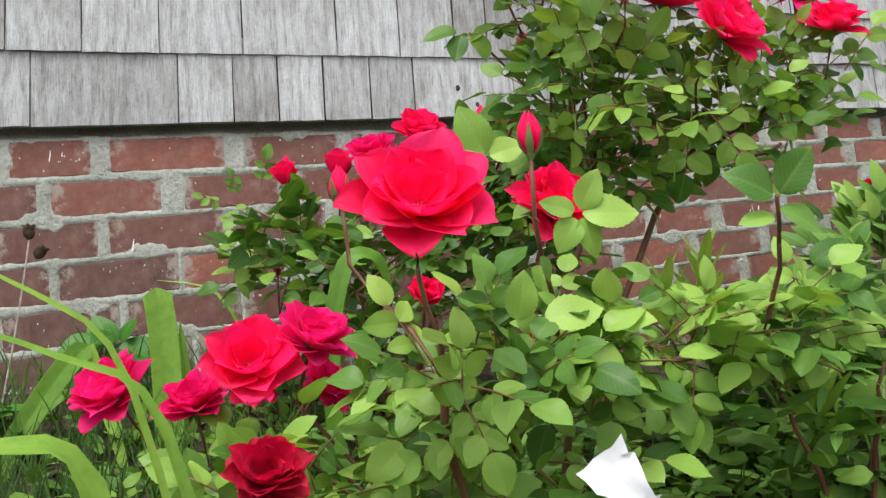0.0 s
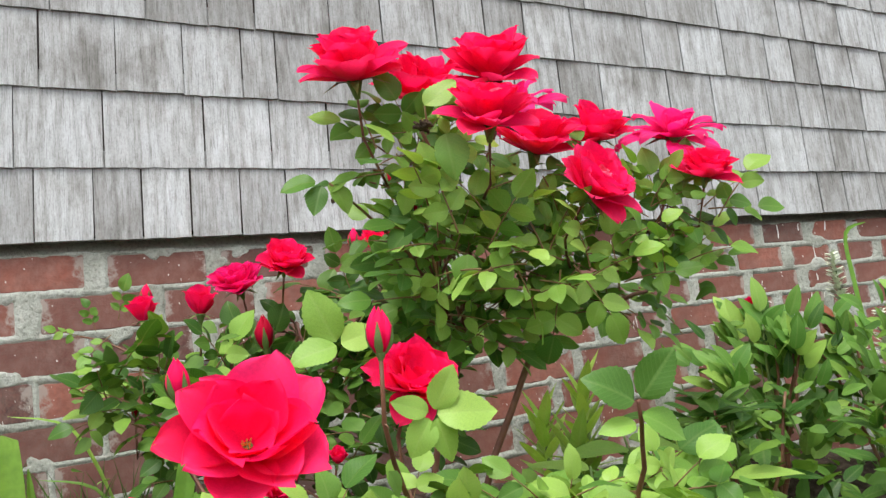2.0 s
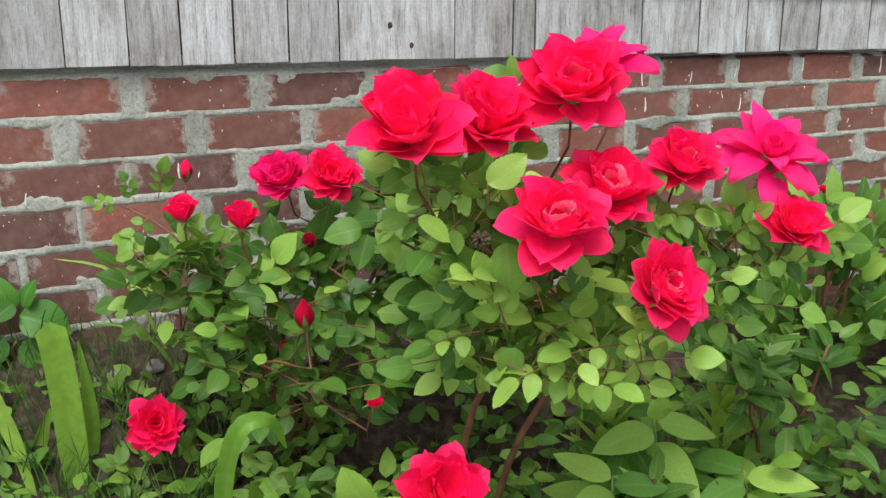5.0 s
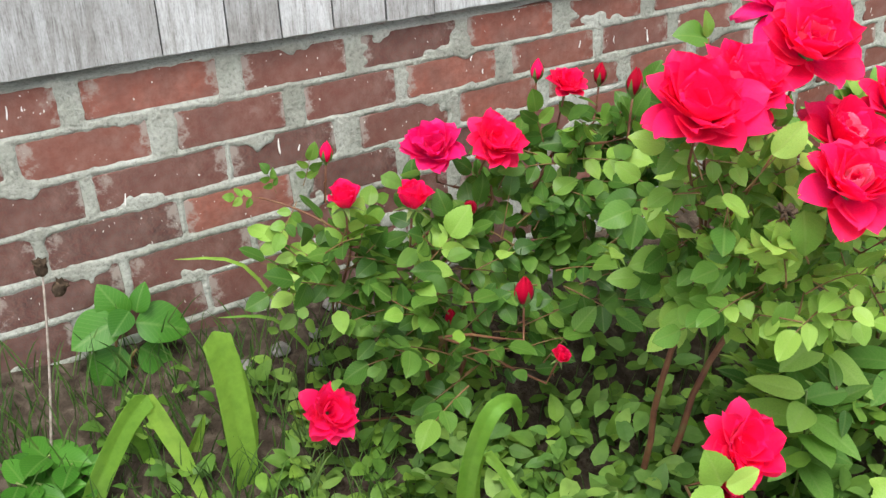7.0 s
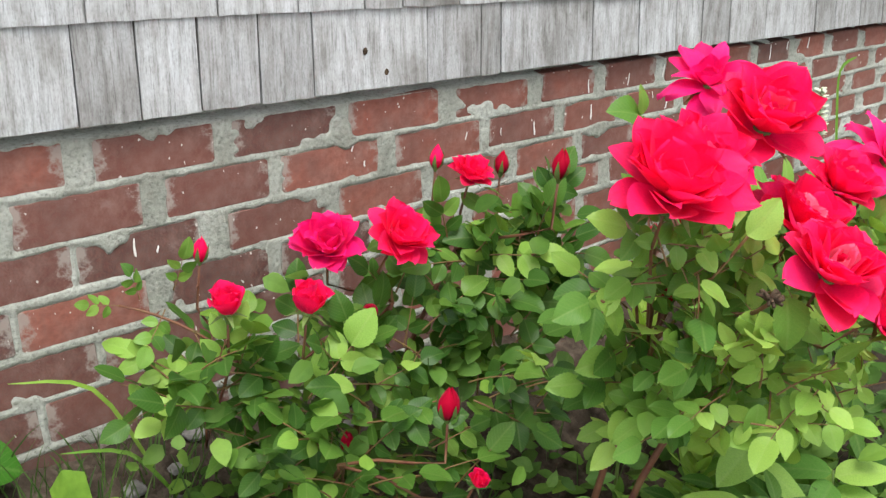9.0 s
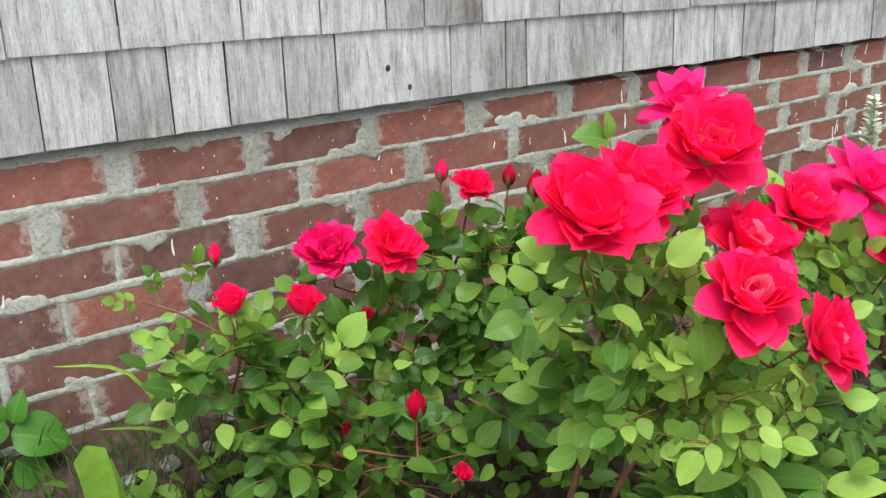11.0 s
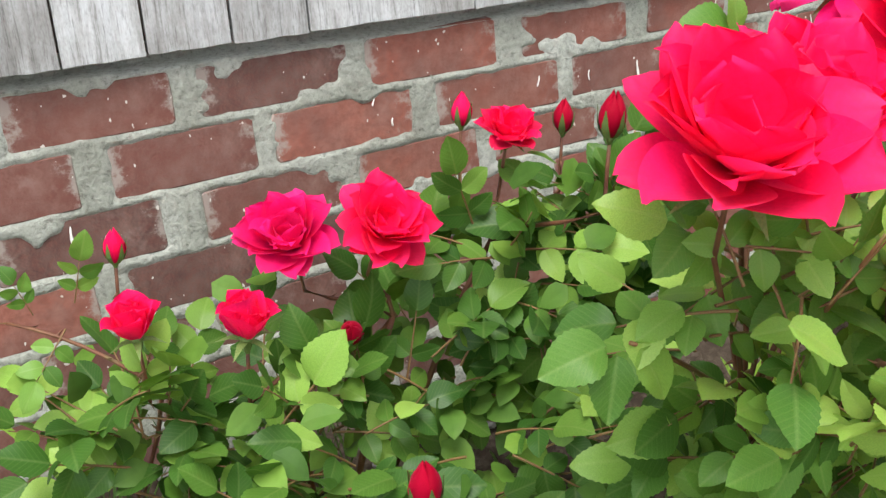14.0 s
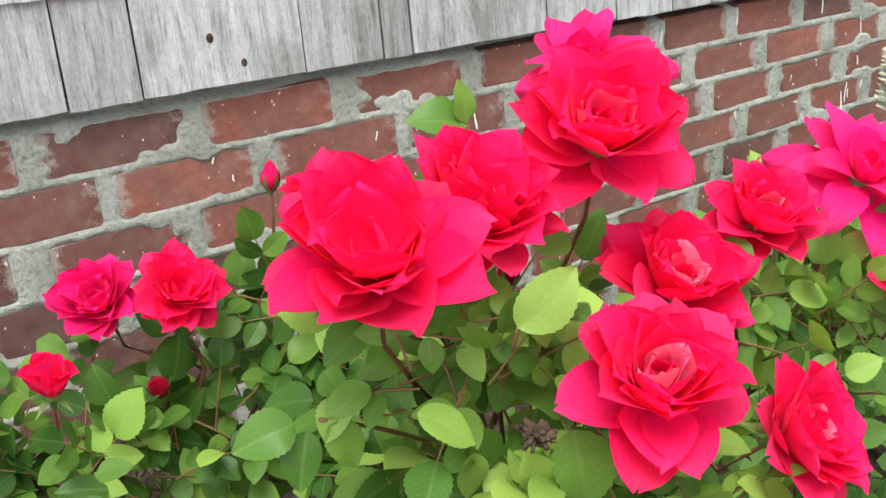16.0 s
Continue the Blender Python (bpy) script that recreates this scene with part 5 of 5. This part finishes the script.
PALE = make_simple("pale_wool", [(0.3, (0.42, 0.48, 0.34)), (0.7, (0.66, 0.69, 0.56))], 80, 0.9, 0.1)
for k, (x, y, z) in enumerate(((1.286, -0.079, 0.516), (1.351, -0.097, 0.402), (1.285, -0.119, 0.362))):
    pale_spike(x, y, z, 520 + k)


# dry seed stalk
def dry_stalk(base, top, seed):
    rng = random.Random(seed)
    p = thing("dry_seed_stalk", "dry grey stalk with an open brown seed head", "plant", "dry stalks")
    v, f = tube_data(bend(base, top, (0.004, 0, 0), 8), 0.0022, 0.0014, 6)
    child("stalk", mesh_of("stalk", v, f, DEAD), p)
    verts, faces = [], []
    rings = ((0.0015, 0.0), (0.0062, 0.004), (0.0072, 0.009), (0.0058, 0.013), (0.0078, 0.017), (0.0052, 0.0145), (0.0045, 0.006))
    for r, h in rings:
        for k in range(12):
            lobe = 1 + (0.18 if k % 2 else -0.12) * (h / 0.017)
            verts.append((r * lobe * math.cos(k * 0.5236), r * lobe * math.sin(k * 0.5236), h + (0.002 if k % 2 and h > 0.012 else 0)))
    for i in range(len(rings) - 1):
        for k in range(12):
            q = (k + 1) % 12
            faces.append((i * 12 + k, i * 12 + q, i * 12 + 12 + q, i * 12 + 12 + k))
    me = mesh_of("seed_head", verts, faces, BROWN)
    for at, turn in ((Vector(top), 0.0), (Vector(top) + Vector((0.010, -0.004, -0.030)), 0.6)):
        child("seed_head", me, p, Matrix.Translation(at) @ Matrix.Rotation(turn, 4, "Y") @ Matrix.Scale(1.25, 4), "open brown seed capsule")
    return p


dry_stalk(gh(-0.360, -0.178), (-0.311, -0.161, 0.383), 1)


# grass and weeds at the wall's foot
def grass_patch(label, x0, x1, y0, y1, count, height, seed):
    rng = random.Random(seed)
    verts, faces = [], []
    for _ in range(count):
        x, y = rng.uniform(x0, x1), rng.uniform(y0, y1)
        b = Vector(gh(x, y, -0.01))
        h = height * rng.uniform(0.4, 1.1)
        tip = b + Vector((rng.uniform(-0.5, 0.5) * h, rng.uniform(-0.5, 0.1) * h, h))
        pts = bend(b, tip, (0, 0, 0.12 * h), 4)
        v, f = blade_data(pts, rng.uniform(0.0012, 0.003), (rng.uniform(-1, 1), -1, 0.2))
        n0 = len(verts)
        verts += v
        faces += [tuple(n0 + i for i in q) for q in f]
    tagged(new("grass", mesh_of("grass", verts, faces, GRASS)), label, "grass", kind="stuff")


grass_patch("fine grass and weeds along the foot of the wall", -0.5, 0.3, -0.14, -0.02, 260, 0.11, 600)
grass_patch("grass between the garden plants", -0.45, 1.1, -0.8, -0.2, 700, 0.10, 601)
grass_patch("grass and weeds in the open corner of the bed", -0.45, 0.12, -0.5, -0.1, 650, 0.13, 604)
grass_patch("long grass at the edge of the bed", 0.3, 1.0, -1.05, -0.7, 300, 0.12, 602)
for k, (a, m, e, w) in enumerate((((0.026, -0.106, 0.176), (-0.036, -0.091, 0.297), (-0.130, -0.080, 0.325), 0.006), ((0.048, -0.125, 0.135), (-0.005, -0.112, 0.208), (-0.085, -0.101, 0.227), 0.006))):
    strap_clump("thin grass-like leaf arching from the wall's foot", [([a, m, e], w, (0, -0.7, 0.7))], "thin arching leaves")


def ground_cover(label, spots, count, size, seed, mat):
    """Low weeds and fallen leaves, uncountable, in one mesh."""
    rng = random.Random(seed)
    verts, faces = [], []
    lv, lf = leaf_grid(1.0, 0.6, 0.25, 0.2, 0.0, 5, 0.75, 0.03, 2)
    for _ in range(count):
        x0, x1, y0, y1, h = rng.choice(spots)
        x, y = rng.uniform(x0, x1), rng.uniform(y0, y1)
        at = Vector(gh(x, y, h * rng.random() ** 1.3))
        d = Vector((rng.uniform(-1, 1), rng.uniform(-1, 0.6), rng.uniform(-0.2, 0.7)))
        n = Vector((rng.uniform(-0.4, 0.4), rng.uniform(-0.8, 0.0), 1))
        m = frame_of(at, d, n, size * rng.uniform(0.6, 1.3))
        n0 = len(verts)
        verts += [m @ Vector(q) for q in lv]
        faces += [tuple(n0 + i for i in q) for q in lf]
    tagged(new("ground_cover", mesh_of("ground_cover", verts, faces, mat)), label, "ground cover", kind="stuff")


ground_cover("low green weeds covering the bed between the bushes", [(-0.28, 0.3, -0.62, -0.12, 0.06), (0.0, 0.9, -0.75, -0.15, 0.09), (0.2, 1.3, -0.9, -0.3, 0.10), (0.0, 0.5, -1.1, -0.7, 0.08)], 3000, 0.034, 610, DEEP)
ground_cover("low bright green weeds in the bed", [(0.1, 0.7, -0.7, -0.3, 0.13), (0.3, 1.2, -0.8, -0.4, 0.14)], 700, 0.040, 611, WEED)


# rubble, litter and a white scrap on the soil
def rubble(x, y, size, seed, mat=STONE, name="stone", label="pale lump of old mortar rubble by the wall", category="stone"):
    rng = random.Random(seed)
    bm = bmesh.new()
    bmesh.ops.create_icosphere(bm, subdivisions=2, radius=size)
    for v in bm.verts:
        v.co *= 1 + 0.35 * noise.noise(v.co * (1.6 / size) + Vector((seed, 0, 0)))
        v.co.z *= 0.6
    me = bpy.data.meshes.new(name)
    bm.to_mesh(me)
    bm.free()
    me.materials.append(mat)
    o = new(name, me)
    o.matrix_world = Matrix.Translation(gh(x, y, size * 0.25)) @ Matrix.Rotation(rng.uniform(0, 6), 4, "Z")
    tagged(o, label, category, "rubble along the wall")


rr = random.Random(3)
for k in range(16):
    rubble(rr.uniform(-0.1, 0.6), -0.03 - rr.random() * 0.09, rr.uniform(0.008, 0.017), 700 + k)
scrap_v, scrap_f = [], []
for i in range(7):
    for k in range(6):
        u, v = (k - 2.5) / 5, i / 6
        ragged = 0.012 * noise.noise((u * 7, v * 6, 4.0))
        scrap_v.append((u * 0.072 * (1 - 0.45 * v) + ragged, v * 0.085 + ragged, 0.020 * abs(u) + 0.016 * noise.noise((u * 5, v * 5, 1.0))))
for i in range(6):
    for k in range(5):
        q = i * 6 + k
        scrap_f.append((q, q + 1, q + 7, q + 6))
scrap = new("white_scrap", mesh_of("white_scrap", scrap_v, scrap_f, WHITE))
scrap.matrix_world = frame_of((0.318, -0.955, 0.012), (0.55, -0.2, -0.75), (-0.2, -0.9, 0.3), 0.75)
tagged(scrap, "crumpled white plastic scrap lying among the stems", "litter")

# a small red flower over the shrub
red_flower = thing("red_flower", "small bright red flower on a thin stalk over the shrub", "flower")
v, f = tube_data(bend(gh(1.045, -0.195), (1.045, -0.200, 0.412), (0.006, 0, 0), 7), 0.0018, 0.0012, 6)
child("stalk", mesh_of("stalk", v, f, GREEN_STEM), red_flower)
frng = random.Random(88)
bloom = child("bloom", HIP, red_flower, Matrix.Translation((1.045, -0.200, 0.412)) @ Matrix.Scale(0.017, 4), "red petals on a green base")
ring(bloom, frng, PETALS["red", "cup"], 5, -8, 8, 0.0, 1.0)
ring(bloom, frng, PETALS["red", "goblet"], 3, 0, 6, 0.02, 0.9, 0.6)

# ---- pieces of the brick wall ----
def brick_mesh(w, h, seed, mat):
    rng = random.Random(seed)
    verts, faces = [], []
    outer, inner = [], []
    corner = 0.0035
    base = [(-w, -h + corner), (-w + corner, -h), (w - corner, -h), (w, -h + corner), (w, h - corner), (w - corner, h), (-w + corner, h), (-w, h - corner)]
    for x, z in base:
        j = 0.0012
        x, z = x + rng.uniform(-j, j), z + rng.uniform(-j, j)
        outer.append((x, z))
        inner.append((x - math.copysign(0.0022, x), z - math.copysign(0.0022, z)))
    tilt = rng.uniform(-0.0012, 0.0012)
    verts += [(x, 0.03, z) for x, z in outer]
    verts += [(x, -0.0008, z) for x, z in outer]
    verts += [(x, -0.0030 + tilt * x / w, z) for x, z in inner]
    for k in range(8):
        q = (k + 1) % 8
        faces += [(k, q, 8 + q, 8 + k), (8 + k, 8 + q, 16 + q, 16 + k)]
    faces.append(tuple(range(16, 24)))
    return mesh_of("brick", verts, faces, mat, False)


batch = random.Random(12)
brick_spans.sort(key=lambda s: abs((s[0] + s[1]) / 2 - 0.35) + abs(s[2] - 0.45) * 1.5)
for i, (a, b, z, h, slope) in enumerate(brick_spans[:240]):
    # browner bricks low beside the first bush, their colour also darkened for shade
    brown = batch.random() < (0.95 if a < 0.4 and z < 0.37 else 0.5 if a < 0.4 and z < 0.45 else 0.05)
    child("brick", brick_mesh((b - a) / 2, h, i, SHADED_BROWN_BRICK if brown else BRICK), brick_wall, Matrix.Translation(((a + b) / 2, 0, z)) @ Matrix.Rotation(-math.atan(slope), 4, "Y"))
far_v, far_f = [], []
for i, (a, b, z, h, slope) in enumerate(brick_spans[240:]):
    n0 = len(far_v)
    for y in (0.03, -0.003):
        far_v += [(a, y, z - h), (b, y, z - h), (b, y, z + h), (a, y, z + h)]
    far_f += [(n0 + 4, n0 + 5, n0 + 6, n0 + 7), (n0, n0 + 1, n0 + 5, n0 + 4), (n0 + 1, n0 + 2, n0 + 6, n0 + 5), (n0 + 2, n0 + 3, n0 + 7, n0 + 6), (n0 + 3, n0, n0 + 4, n0 + 7)]
far = child("far_bricks", mesh_of("far_bricks", far_v, far_f, BRICK, False), brick_wall)
far["kind"] = "stuff"


def paint_drip(x, z, length, width, seed):
    rng = random.Random(seed)
    verts, faces = [], []
    n = 6
    for i in range(n + 1):
        t = i / n
        w = width * 0.5 * (0.6 + 0.5 * t) * (0.35 if i in (0, n) else 1) * rng.uniform(0.8, 1.15)
        c = 0.0012 * math.sin(t * 3 + seed)
        verts += [(x + c - w, -0.0046, z - length * t), (x + c, -0.0058, z - length * t), (x + c + w, -0.0046, z - length * t)]
    for i in range(n):
        q = i * 3
        faces += [(q, q + 1, q + 4, q + 3), (q + 1, q + 2, q + 5, q + 4)]
    child("paint_drip", mesh_of("paint_drip", verts, faces, PAINT), brick_wall, None, "white paint drip")


for x, z, length, width in ((0.060, 0.447, 0.026, 0.0035), (-0.174, 0.408, 0.02, 0.003), (0.399, 0.498, 0.009, 0.003), (0.379, 0.522, 0.008, 0.002),
                            (0.573, 0.516, 0.012, 0.0025), (0.638, 0.513, 0.012, 0.0015), (0.702, 0.515, 0.022, 0.003), (0.090, 0.431, 0.01, 0.003), (-0.307, 0.565, 0.02, 0.0025), (-0.286, 0.561, 0.008, 0.002)):
    paint_drip(x, z, length, width, int(x * 1000))
drng = random.Random(77)
for i in range(20):
    dx = drng.uniform(0.80, 1.42)
    paint_drip(dx, wall_height(drng.choice(COURSE_MID[:4]), dx) + drng.uniform(0.004, 0.022), drng.uniform(0.01, 0.03), drng.uniform(0.0015, 0.003), 100 + i)


def knot(x, z, size):
    """A dark knot in a shingle."""
    verts, faces = [(x, SIDING_Y - 0.0112, z)], []
    for r, y in ((0.45, SIDING_Y - 0.0109), (1.0, SIDING_Y - 0.0087)):
        verts += [(x + size * r * math.cos(k * 0.7854), y + 0.0, z + 1.35 * size * r * math.sin(k * 0.7854)) for k in range(8)]
    for k in range(8):
        faces += [(0, 1 + k, 1 + (k + 1) % 8), (1 + k, 9 + k, 9 + (k + 1) % 8, 1 + (k + 1) % 8)]
    child("knot", mesh_of("knot", verts, faces, BROWN), shingle_wall, None, "dark knot in the wood")


knot(0.425, 0.624, 0.0055)
knot(0.392, 0.656, 0.004)
